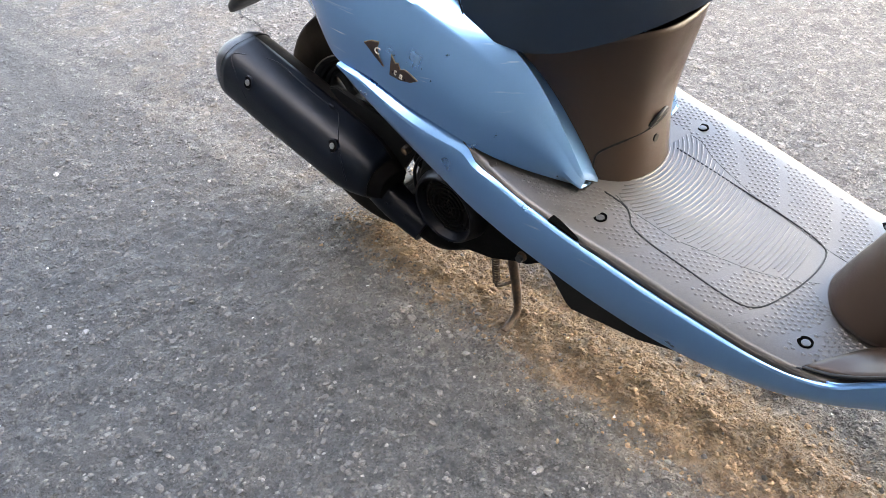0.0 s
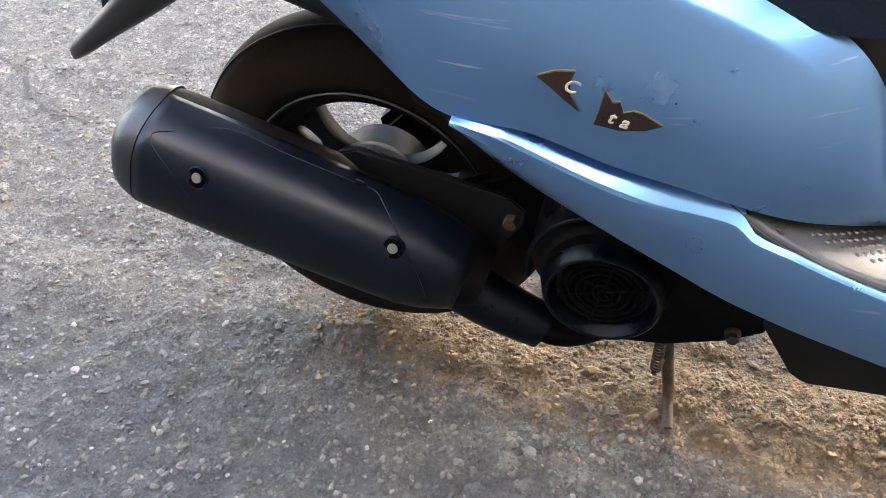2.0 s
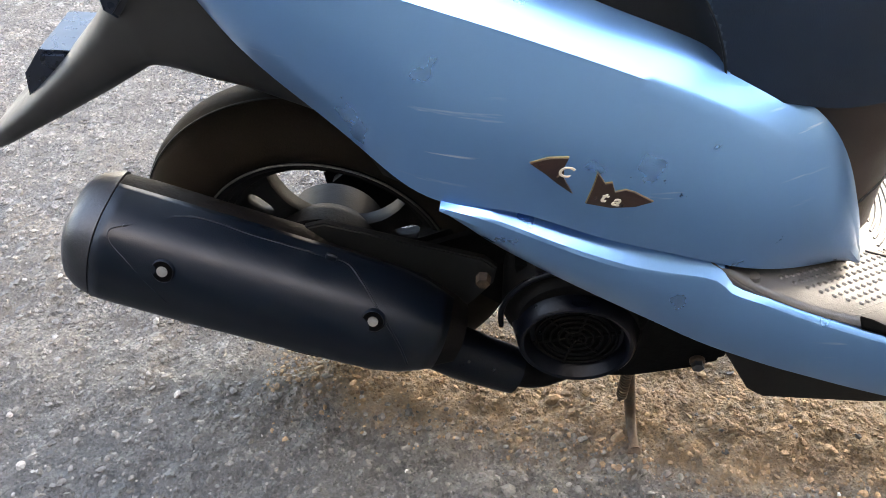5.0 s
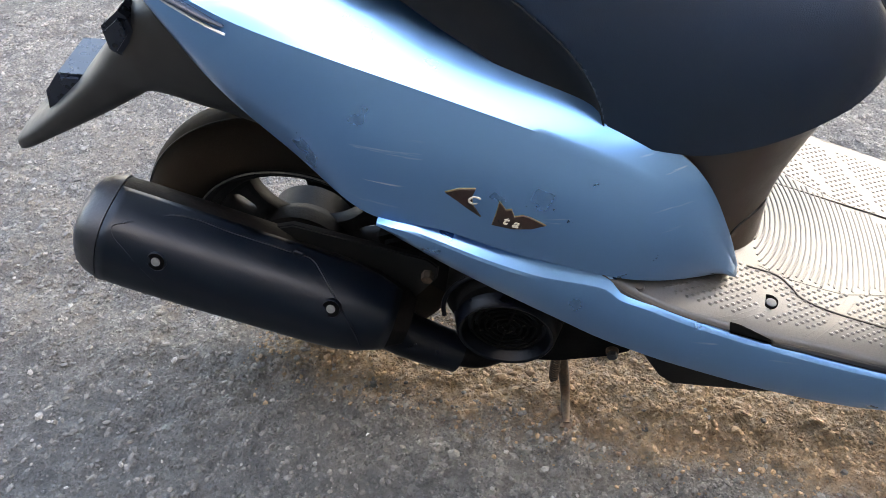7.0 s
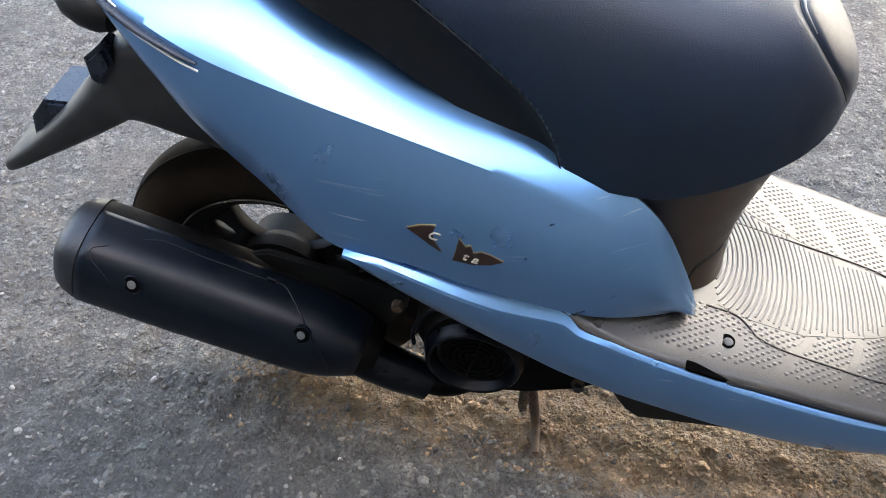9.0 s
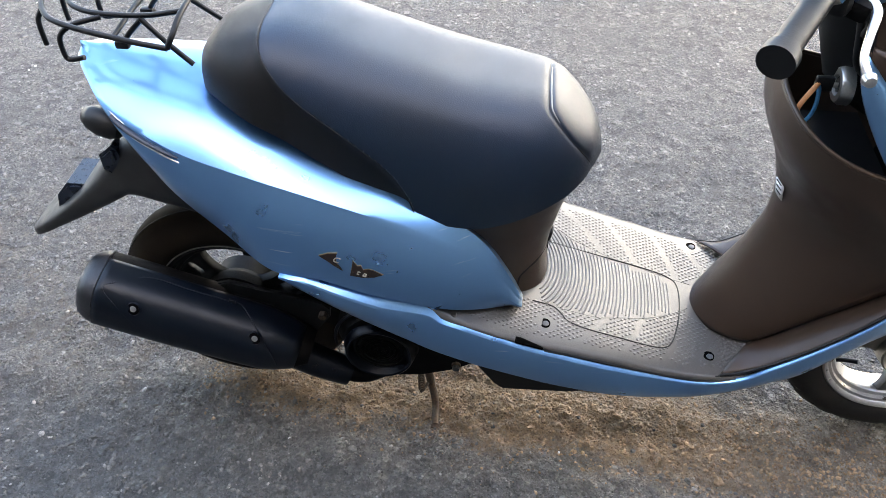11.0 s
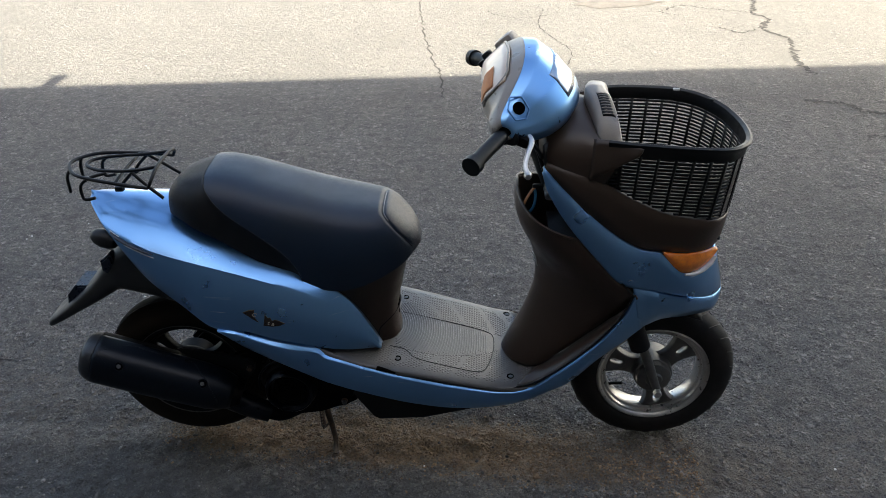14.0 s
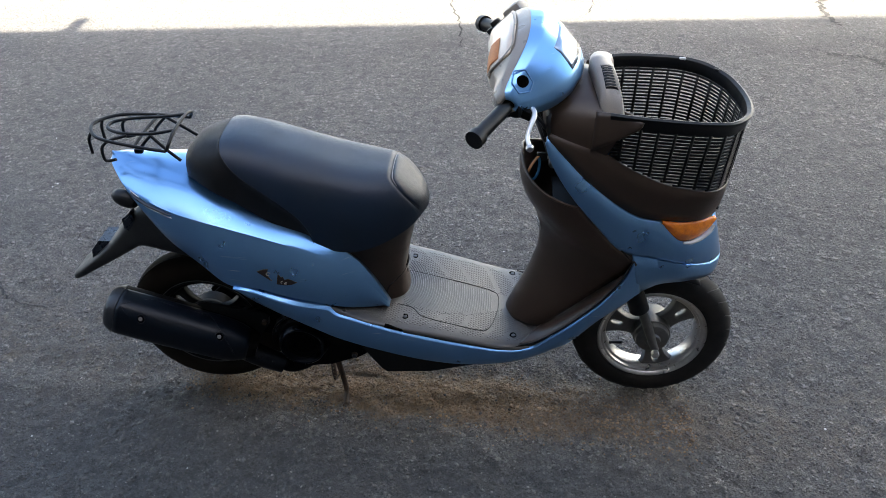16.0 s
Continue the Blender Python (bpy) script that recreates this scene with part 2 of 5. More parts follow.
# ---- ground: one worn asphalt sheet, finer near the scooter ----
def ground_height(x, y):
    near = math.exp(-((x - 0.4) ** 2 + (y + 0.1) ** 2) / 6.0)
    h = 0.010 * noise.noise((x * 0.9, y * 0.9, 3.1)) * near
    h += (0.0045 * noise.noise((x * 9, y * 9, 1.7)) + 0.0062 * noise.noise((x * 26, y * 26, 5.2)) + 0.0044 * noise.noise((x * 60, y * 60, 2.2))) * near
    # a low crest of washed sand with a shallow gully behind it
    v = y + 0.075 + 0.03 * noise.noise((x * 2.3, 0.0, 7.7)) + 0.012 * noise.noise((x * 9, 0.0, 3.3))
    along = 0.5 - 0.5 * math.tanh((x - 1.0) / 0.3)
    h += (0.006 * math.exp(-(v / 0.05) ** 2) - 0.007 * math.exp(-((v - 0.085) / 0.045) ** 2)) * along * near
    return h - 0.004 * near


def spaced(lo, hi, step, far, centre_lo, centre_hi):
    mid = list(np.arange(centre_lo, centre_hi, step))
    out, s = [mid[-1]], step
    while out[-1] < hi:
        s *= 1.12
        out.append(out[-1] + s)
    low, s = [mid[0]], step
    while low[-1] > lo:
        s *= 1.12
        low.append(low[-1] - s)
    return np.array(low[:0:-1] + mid + out[1:])


gx, gy = spaced(-600, 600, 0.0075, 0, -0.9, 1.9), spaced(-600, 600, 0.0075, 0, -0.75, 0.95)
verts = [(x, y, ground_height(x, y)) for x in gx for y in gy]
k = len(gy)
faces = [(i * k + j, (i + 1) * k + j, (i + 1) * k + j + 1, i * k + j + 1) for i in range(len(gx) - 1) for j in range(k - 1)]
gme = bpy.data.meshes.new("ground")
gme.from_pydata(verts, [], faces)
gme.polygons.foreach_set("use_smooth", [True] * len(gme.polygons))
ground = tagged(new("ground", gme), "worn grey asphalt with light stones and a strip of brown sand", "ground", kind="structure")
ASPHALT = bpy.data.materials.new("worn_asphalt")
ASPHALT.use_nodes = True
gme.materials.append(ASPHALT)


def ground_material():
    t = ASPHALT.node_tree
    N, L = t.nodes, t.links
    p = N["Principled BSDF"]
    pos = N.new("ShaderNodeTexCoord").outputs["Object"]

    def tex(scale, detail=4.0, rough=0.5):
        n = N.new("ShaderNodeTexNoise")
        n.inputs["Scale"].default_value, n.inputs["Detail"].default_value, n.inputs["Roughness"].default_value = scale, detail, rough
        L.new(pos, n.inputs["Vector"])
        return n.outputs["Fac"]

    def cells(scale, out="Color"):
        n = N.new("ShaderNodeTexVoronoi")
        n.inputs["Scale"].default_value = scale
        L.new(pos, n.inputs["Vector"])
        return n.outputs[out]

    def span(f, a, b, c=0.0, d=1.0):
        r = N.new("ShaderNodeMapRange")
        r.interpolation_type = "SMOOTHSTEP"
        for key, v in zip(("From Min", "From Max", "To Min", "To Max"), (a, b, c, d)):
            r.inputs[key].default_value = v
        L.new(f, r.inputs["Value"])
        return r.outputs["Result"]

    def calc(op, a, b):
        m = N.new("ShaderNodeMath")
        m.operation = op
        for s, v in zip(m.inputs, (a, b)):
            if isinstance(v, float):
                s.default_value = v
            else:
                L.new(v, s)
        return m.outputs[0]

    def mix(f, a, b):
        x = N.new("ShaderNodeMix")
        x.data_type = "RGBA"
        L.new(f, x.inputs[0])
        for s, v in ((x.inputs[6], a), (x.inputs[7], b)):
            if isinstance(v, tuple):
                s.default_value = (*v, 1)
            else:
                L.new(v, s)
        return x.outputs[2]

    xyz = N.new("ShaderNodeSeparateXYZ")
    L.new(pos, xyz.inputs[0])
    base = mix(span(tex(0.9, 5), 0.35, 0.65), (0.152, 0.138, 0.122), (0.205, 0.187, 0.166))
    base = mix(span(tex(5.0, 6, 0.7), 0.45, 0.75, 0, 0.7), base, (0.265, 0.240, 0.210))
    base = mix(span(tex(60, 6, 0.75), 0.42, 0.70, 0, 0.75), base, (0.075, 0.071, 0.066))
    cell = N.new("ShaderNodeSeparateColor")
    L.new(cells(330), cell.inputs[0])
    base = mix(span(cell.outputs[0], 0.70, 0.95, 0, 0.62), base, (0.37, 0.345, 0.31))
    base = mix(span(cell.outputs[1], 0.66, 0.95, 0, 0.75), base, (0.028, 0.028, 0.029))
    big = N.new("ShaderNodeSeparateColor")
    L.new(cells(140), big.inputs[0])
    base = mix(span(big.outputs[2], 0.955, 0.985, 0, 0.7), base, (0.40, 0.37, 0.33))
    def domes(scale, keep, tall):
        v = N.new("ShaderNodeTexVoronoi")
        v.inputs["Scale"].default_value = scale
        warp = N.new("ShaderNodeVectorMath")
        warp.operation = "ADD"
        L.new(pos, warp.inputs[0])
        shake = N.new("ShaderNodeTexNoise")
        shake.inputs["Scale"].default_value = scale * 1.3
        soft = N.new("ShaderNodeVectorMath")
        soft.operation = "SCALE"
        soft.inputs["Scale"].default_value = 0.8 / scale
        L.new(pos, shake.inputs["Vector"])
        L.new(shake.outputs["Color"], soft.inputs[0])
        L.new(soft.outputs[0], warp.inputs[1])
        L.new(warp.outputs[0], v.inputs["Vector"])
        c = N.new("ShaderNodeSeparateColor")
        L.new(v.outputs["Color"], c.inputs[0])
        return calc("MULTIPLY", span(v.outputs["Distance"], 0.12, 0.50, tall, 0.0), span(c.outputs[0], keep, keep + 0.2))

    h = calc("ADD", calc("MULTIPLY", tex(170, 5, 0.75), 0.7), domes(190, 0.25, 0.30))
    h = calc("ADD", h, domes(75, 0.35, 0.60))
    h = calc("ADD", h, domes(34, 0.62, 1.0))
    # dark binder in the hollows, deepened to paint in the relief's shade
    base = mix(span(h, 0.15, 0.75, 0.55, 0.0), base, (0.040, 0.037, 0.034))
    # dark pits painted in as the shading of a coarser relief
    base = mix(span(tex(20, 5, 0.65), 0.34, 0.50, 0.65, 0.0), base, (0.055, 0.051, 0.046))
    base = mix(span(tex(2.2, 4, 0.6), 0.50, 0.72, 0.0, 0.5), base, (0.085, 0.079, 0.070))
    base = mix(span(h, 0.80, 1.5, 0.0, 0.5), base, (0.30, 0.275, 0.245))
    # paler past the shadow's edge: sunlight across the yard painted into the colour
    base = mix(span(calc("ADD", xyz.outputs[1], calc("MULTIPLY", tex(1.5, 4), 0.5)), 2.7, 3.3, 0.0, 0.25), base, (0.36, 0.335, 0.29))
    # sand washed along under the scooter
    slant = calc("ADD", xyz.outputs[1], calc("MULTIPLY", calc("SUBTRACT", xyz.outputs[0], 0.3), 0.13))
    wob = calc("ADD", slant, calc("MULTIPLY", calc("SUBTRACT", tex(6.0, 6, 0.7), 0.5), 0.28))
    strip = calc("MULTIPLY", span(wob, -0.155, -0.075), span(wob, 0.02, 0.12, 1, 0))
    along = calc("MULTIPLY", span(xyz.outputs[0], -0.25, 0.15), span(xyz.outputs[0], 0.55, 1.3, 1, 0.1))
    grainy = span(tex(60, 6, 0.8), 0.42, 0.60)
    sand = calc("MULTIPLY", calc("MULTIPLY", strip, along), calc("ADD", calc("MULTIPLY", grainy, 0.45), 0.55))
    base = mix(sand, base, mix(tex(26, 5, 0.7), (0.220, 0.138, 0.072), (0.36, 0.232, 0.125)))
    dust = calc("MULTIPLY", calc("MULTIPLY", span(wob, -0.30, -0.08), span(wob, 0.1, 0.5, 1, 0)), span(tex(9, 5, 0.7), 0.4, 0.7, 0, 0.45))
    base = mix(dust, base, (0.20, 0.150, 0.105))
    # smoother, darker asphalt on the crest's near side, deepened to paint in shade there
    base = mix(span(wob, -0.30, -0.12, 0.62, 0.0), base, (0.070, 0.067, 0.064))
    L.new(base, p.inputs["Base Color"])
    p.inputs["Roughness"].default_value = 0.85
    b1 = N.new("ShaderNodeBump")
    b1.inputs["Strength"].default_value, b1.inputs["Distance"].default_value = 1.0, 0.020
    L.new(calc("ADD", h, calc("MULTIPLY", tex(16, 6, 0.62), 1.7)), b1.inputs["Height"])
    L.new(b1.outputs[0], p.inputs["Normal"])


ground_material()

# the building that casts the shade, behind the viewer
WALL_Y = -2.1
PLASTER = material("grey_plaster", (0.075, 0.07, 0.065), 0.85, 0, (0.058, 0.055, 0.052), 0.7, 0.4, 0.1, 40, 0.5, 60)
reach = 2.87 - WALL_Y
wall = tagged(part("wall_south", block((60, 6, reach * math.tan(radians(SUN_UP))), (0, 0, reach * math.tan(radians(SUN_UP)) / 2), bevel=0), PLASTER, None),
              "plain grey plastered building wall", "wall", kind="structure")
wall.matrix_world = pose(0.5, WALL_Y - 3, 0, 0, 0, 2.2)

# unseen block added to cast the small bump in the shadow's edge
vent = tagged(part("roof_shadow_block", block((0.09, 0.16, 0.32), (0, 0, 0.16), bevel=0.01), PLASTER, None), "small unseen block added on the roof edge to notch the shadow", "vent")
vent.matrix_world = pose(-1.74, WALL_Y - 0.21, reach * math.tan(radians(SUN_UP)) - 0.05, 0, 0, 2.2)

# unseen added walls: one bounces sunlight from the north-east, one closes the yard
PALE_PLASTER = material("pale_plaster", (0.56, 0.57, 0.58), 0.85, 0, (0.50, 0.51, 0.52), 0.5, 0.4, 0.1, 40, 0.5, 60)
near_wall = tagged(part("bounce_wall_east", block((34, 0.4, 7.0), (17, 0, 3.5), bevel=0), PALE_PLASTER, None), "unseen pale plastered wall added to bounce sunlight", "wall", kind="structure")
near_wall.matrix_world = pose(2.6, 7.0, 0)
far_wall = tagged(part("wall_north", block((120, 0.4, 3.5), (0, 0, 1.75), bevel=0), PALE_PLASTER, None), "unseen pale plastered wall added to close the yard", "wall", kind="structure")
far_wall.matrix_world = pose(0.5, 26.0, 0)

# ---- the scooter ----
scooter = thing("scooter", (0, 0, 0), "light blue motor scooter with front basket on its centre stand", "scooter")
scooter.location = (0, 0, 0)


# seat
SX = [0.030, 0.045, 0.07, 0.15, 0.205, 0.294, 0.422, 0.487, 0.525, 0.577, 0.598, 0.606]
seat_top = pchip(SX, [0.735, 0.755, 0.774, 0.793, 0.784, 0.757, 0.724, 0.710, 0.700, 0.655, 0.626, 0.600])
seat_low = pchip([0.03, 0.056, 0.115, 0.213, 0.322, 0.385, 0.43, 0.475, 0.51, 0.553, 0.606], [0.700, 0.702, 0.684, 0.628, 0.568, 0.541, 0.537, 0.544, 0.556, 0.573, 0.597])
seat_half = pchip([0.030, 0.045, 0.07, 0.12, 0.2, 0.3, 0.42, 0.5, 0.55, 0.585, 0.606], [0.02, 0.070, 0.096, 0.122, 0.138, 0.146, 0.144, 0.130, 0.108, 0.070, 0.02])


seam_z = pchip([0.128, 0.134, 0.152, 0.189, 0.233, 0.277, 0.314, 0.336, 0.352], [0.83, 0.790, 0.762, 0.726, 0.695, 0.662, 0.627, 0.590, 0.540])
NOSE = [(0.522, 0.0), (0.524, 0.25), (0.533, 0.40), (0.551, 0.58), (0.570, 0.75), (0.582, 0.90), (0.590, 1.0)]
nose_x = pchip([b for _, b in NOSE], [a for a, _ in NOSE])


def seat_point(x, a, lift=0.0):
    """A point of the seat's cover; a runs from 0 at the right lower edge over the top to pi. The side panels lie behind a stitched seam."""
    c, s = math.cos(a), math.sin(a)
    w, lo, hi = float(seat_half(x)), float(seat_low(x)), float(seat_top(x))
    y, z = -w * math.copysign(abs(c) ** 0.62, c), lo + (hi - lo) * abs(s) ** 0.72
    below = float(seam_z(x)) - z if x < 0.352 else 0.0
    side = math.copysign(1.0, y)
    if below > 0:
        y -= side * (0.012 * (1 - math.exp(-below / 0.010)) + 0.004 * math.exp(-(below / 0.004) ** 2)) * min(1.0, abs(y) / 0.05) * min(1.0, max(0.25, (x - 0.11) / 0.06))
        z -= 0.004 * (1 - math.exp(-below / 0.010)) * max(0.0, abs(s)) ** 2
    d = x - float(nose_x(abs(c) ** 1.2))
    if x > 0.48:
        dent = 0.0028 * math.exp(-(d / 0.0045) ** 2) - 0.0016 * (1 / (1 + math.exp(-(d - 0.006) / 0.002)))
        y -= side * dent * abs(c)
        z -= dent * abs(s)
    wide = 0.006 * math.exp(-((x - 0.43) / 0.09) ** 2) * max(0.0, 1 - (abs(y) / 0.11) ** 2)
    return (x, y + side * lift * abs(c), z - wide + lift * abs(s))


seat_x = np.r_[np.linspace(0.030, 0.08, 24), np.linspace(0.082, 0.48, 200), np.linspace(0.483, 0.606, 60)]
seat_mesh = sheet([[seat_point(x, a) for a in np.linspace(0, math.pi, 161)] for x in seat_x], True)
for f in seat_mesh.polygons:
    c = f.center
    f.material_index = int(c.x < 0.350 and c.z < float(seam_z(c.x)) - 0.001)
seat = part("seat", seat_mesh, VINYL, scooter, "black vinyl seat with matt side panels")
seat_mesh.materials.append(VINYL_SIDE)

# rear body cover
CX = [-0.159, -0.150, -0.138, -0.109, -0.075, -0.034, 0.017, 0.05, 0.158, 0.249, 0.334, 0.365, 0.40, 0.43, 0.457, 0.481, 0.503, 0.512]
crease_y = pchip(CX, [0.004, 0.025, 0.042, 0.078, 0.104, 0.125, 0.143, 0.151, 0.167, 0.172, 0.168, 0.1635, 0.157, 0.150, 0.142, 0.132, 0.117, 0.109])
crease_z = pchip(CX, [0.716, 0.713, 0.707, 0.685, 0.667, 0.656, 0.641, 0.635, 0.612, 0.586, 0.553, 0.537, 0.514, 0.490, 0.464, 0.413, 0.368, 0.355])
LX = [-0.159, -0.138, -0.109, -0.083, -0.026, 0.065, 0.146, 0.19, 0.267, 0.363, 0.415, 0.512]
low_y = pchip(LX, [0.003, 0.040, 0.074, 0.098, 0.122, 0.152, 0.187, 0.191, 0.193, 0.189, 0.167, 0.107])
low_z = pchip(LX, [0.704, 0.694, 0.668, 0.645, 0.566, 0.502, 0.461, 0.466, 0.443, 0.418, 0.391, 0.353])
TX = [-0.159, -0.12, -0.05, 0.03, 0.115, 0.213, 0.322, 0.385, 0.412, 0.436, 0.465, 0.488, 0.506, 0.512]
top_y = pchip(TX, [0.002, 0.035, 0.058, 0.085, 0.105, 0.124, 0.134, 0.137, 0.137, 0.135, 0.129, 0.121, 0.113, 0.110])
top_z = pchip(TX, [0.717, 0.709, 0.697, 0.682, 0.656, 0.620, 0.581, 0.548, 0.536, 0.516, 0.470, 0.415, 0.366, 0.354])


def eased(f, x):
    w = min(0.030, x + 0.159, 0.512 - x)
    return float(np.mean(f(x + np.linspace(-w, w, 9))))


def body_section(x):
    ty, tz, cy, cz, ly, lz = (eased(f, x) for f in (top_y, top_z, crease_y, crease_z, low_y, low_z))
    k = min(1.0, max(0.0, (x - 0.37) / 0.05))
    k = k * k * (3 - 2 * k)
    half = [(0, tz + 0.008 - 0.05 * k), (ty * 0.5, tz + 0.006 - 0.05 * k), (ty - 0.022 * k, tz - 0.014 * k), (ty, tz)]
    for t in (0.25, 0.5, 0.75, 0.9):
        bulge = 0.03 * math.hypot(cy - ty, cz - tz) * math.sin(math.pi * t)
        half.append((ty + (cy - ty) * t + bulge * 0.7, tz + (cz - tz) * t + bulge))
    half.append((cy, cz))
    for t in (0.06, 0.2, 0.4, 0.6, 0.8, 1.0):
        half.append((cy + (ly - cy) * t + 0.010 * math.sin(math.pi * t), cz + (lz - cz) * t))
    half.append((ly - 0.012, lz - 0.002))
    return half


body = []
for x in np.r_[np.linspace(-0.159, -0.10, 20), np.linspace(-0.095, 0.506, 90)]:
    h = body_section(x)
    body.append([(x, -y, z) for y, z in h[::-1]] + [(x, y, z) for y, z in h[1:]])
part("rear_body_cover", sheet(body, sharp=32), BLUE, scooter, "light blue metallic rear body cover", 0.003)

# lower side skirts with the floor's edge
SK_TOP = [(0.146, 0.183, 0.463), (0.19, 0.187, 0.464), (0.267, 0.189, 0.440), (0.363, 0.186, 0.412), (0.393, 0.186, 0.384), (0.47, 0.186, 0.351), (0.575, 0.182, 0.316),
          (0.682, 0.176, 0.286), (0.79, 0.166, 0.262), (0.858, 0.158, 0.264), (0.898, 0.155, 0.290), (0.95, 0.153, 0.333), (1.013, 0.150, 0.394), (1.061, 0.146, 0.455), (1.082, 0.143, 0.500), (1.088, 0.144, 0.538)]
SK_LOW = [(0.146, 0.185, 0.459), (0.182, 0.187, 0.424), (0.256, 0.187, 0.375), (0.358, 0.187, 0.317), (0.41, 0.186, 0.293), (0.464, 0.185, 0.273), (0.571, 0.179, 0.237),
          (0.681, 0.171, 0.214), (0.791, 0.160, 0.213), (0.86, 0.153, 0.228), (0.907, 0.150, 0.250), (0.954, 0.146, 0.274), (1.018, 0.138, 0.336), (1.076, 0.128, 0.379), (1.098, 0.124, 0.397), (1.12, 0.12, 0.414)]


def between(a, b, n, rows):
    """A strip between two curves; rows: (share of the way, push outward in y, push up in z)."""
    A, B = spline(a, n), spline(b, n)
    return np.stack([A + (B - A) * t + np.array([0, o, u]) for t, o, u in rows], 1)


def skirt_rows():
    """The skirt: a broad bevel under the rear cover that narrows to a thin edge along the floor."""
    A, B = spline(SK_TOP, 110), spline(SK_LOW, 110)
    rows = []
    for a, c in zip(A, B):
        k = min(1.0, max(0.0, (a[0] - 0.30) / 0.12))
        w = 0.25 - 0.20 * k * k * (3 - 2 * k)
        broad = ((0, -0.017), (0.1 * w, -0.013), (0.5 * w, -0.002), (0.95 * w, 0.0085), (w + 0.03, 0.0100), (0.5, 0.0105), (0.75, 0.007), (0.95, 0.0), (1, -0.010))
        slim = ((0, -0.0035), (0.3 * w, -0.0015), (0.7 * w, 0.0008), (w, 0.0022), (w + 0.04, 0.0034), (0.5, 0.0050), (0.75, 0.0040), (0.95, 0.0), (1, -0.010))
        rows.append([a + (c - a) * (t + (t2 - t) * k) + np.array([0, u + (u2 - u) * k, 0]) for (t, u), (t2, u2) in zip(broad, slim)])
    return np.array(rows)


skirt = skirt_rows()
part("side_skirt", sheet(flip(skirt), sharp=24), BLUE, scooter, "light blue metallic side skirt", 0.003)
part("side_skirt", sheet(skirt, sharp=24), BLUE, scooter, "light blue metallic side skirt", 0.003)

# front cowl, upper and lower, both sides in one strip round the nose
UP_LOW = [(0.874, 0.130, 0.822), (0.890, 0.139, 0.775), (0.932, 0.149, 0.706), (0.998, 0.150, 0.621), (1.057, 0.146, 0.554), (1.131, 0.140, 0.534), (1.214, 0.119, 0.505), (1.280, 0.072, 0.478), (1.312, 0.03, 0.470), (1.318, 0, 0.469)]
UP_TOP = [(0.877, 0.127, 0.834), (0.914, 0.140, 0.793), (0.968, 0.149, 0.738), (1.032, 0.150, 0.683), (1.088, 0.147, 0.646), (1.140, 0.142, 0.632), (1.190, 0.132, 0.585), (1.242, 0.102, 0.570), (1.275, 0.05, 0.600), (1.283, 0, 0.604)]
cowl = between(UP_TOP, UP_LOW, 70, [(0, -0.006, 0), (0.05, 0, 0), (0.3, 0.006, 0), (0.6, 0.006, 0), (0.9, 0.003, 0), (0.985, 0.001, 0), (1, -0.004, 0)])
cowl[-1, :, 1] = 0
cowl = np.vstack([flip(cowl), cowl[::-1][1:]])
part("front_cowl", sheet(cowl, sharp=70), BLUE, scooter, "light blue metallic front cowl", 0.003)
LN_TOP = [(1.083, 0.145, 0.544), (1.105, 0.143, 0.538), (1.131, 0.141, 0.531), (1.214, 0.120, 0.502), (1.280, 0.073, 0.475), (1.312, 0.03, 0.467), (1.319, 0, 0.466)]
LN_LOW = [(1.112, 0.1215, 0.408), (1.135, 0.118, 0.422), (1.166, 0.112, 0.434), (1.225, 0.095, 0.432), (1.282, 0.062, 0.424), (1.308, 0.03, 0.422), (1.314, 0, 0.421)]
nose = between(LN_TOP, LN_LOW, 60, [(0, -0.004, 0), (0.02, 0.001, 0), (0.3, 0.005, 0), (0.6, 0.006, 0), (0.93, 0.0, 0), (1, -0.012, 0)])
nose[-1, :, 1] = 0
nose = np.vstack([flip(nose), nose[::-1][1:]])
part("lower_cowl", sheet(nose, sharp=70), BLUE, scooter, "light blue metallic lower nose panel", 0.003)


# ---- wheels ----
def spoke(phi, at, y):
    """One broad cast spoke, waisted near the hub, with a rounded slot near the rim."""
    rs = [0.035, 0.046, 0.058, 0.068, 0.076, 0.080, 0.084, 0.092, 0.100, 0.105, 0.109, 0.113, 0.119, 0.125, 0.130]
    half = [0.027, 0.023, 0.0205, 0.0205, 0.0215, 0.0225, 0.0235, 0.0265, 0.030, 0.033, 0.0355, 0.0385, 0.043, 0.048, 0.053]
    slot = [0.0, 0.0, 0.0, 0.0, 0.0, 0.0055, 0.0080, 0.0090, 0.0092, 0.0085, 0.0060, 0.0, 0.0, 0.0, 0.0]
    ca, sa = math.cos(phi), math.sin(phi)
    bm = bmesh.new()

    def v(r, u, deep):
        return bm.verts.new((at[0] + r * ca - u * sa, at[1] + y + deep, at[2] + r * sa + u * ca))
    rows = []
    for r, h, k in zip(rs, half, slot):
        dip = -0.004 * math.sin(math.pi * min(1, max(0, (r - 0.035) / 0.095)))
        rows.append([v(r, -h, 0.004), v(r, -h + 0.003, dip), v(r, -k, dip), v(r, k, dip), v(r, h - 0.003, dip), v(r, h, 0.004)])
    for i in range(len(rs) - 1):
        for j in range(5):
            if j == 2 and slot[i] + slot[i + 1] > 0:
                continue
            bm.faces.new((rows[i][j], rows[i][j + 1], rows[i + 1][j + 1], rows[i + 1][j]))
    bmesh.ops.remove_doubles(bm, verts=bm.verts, dist=1e-6)
    bmesh.ops.dissolve_degenerate(bm, edges=bm.edges[:], dist=1e-7)
    return finish(bm, True, 30)


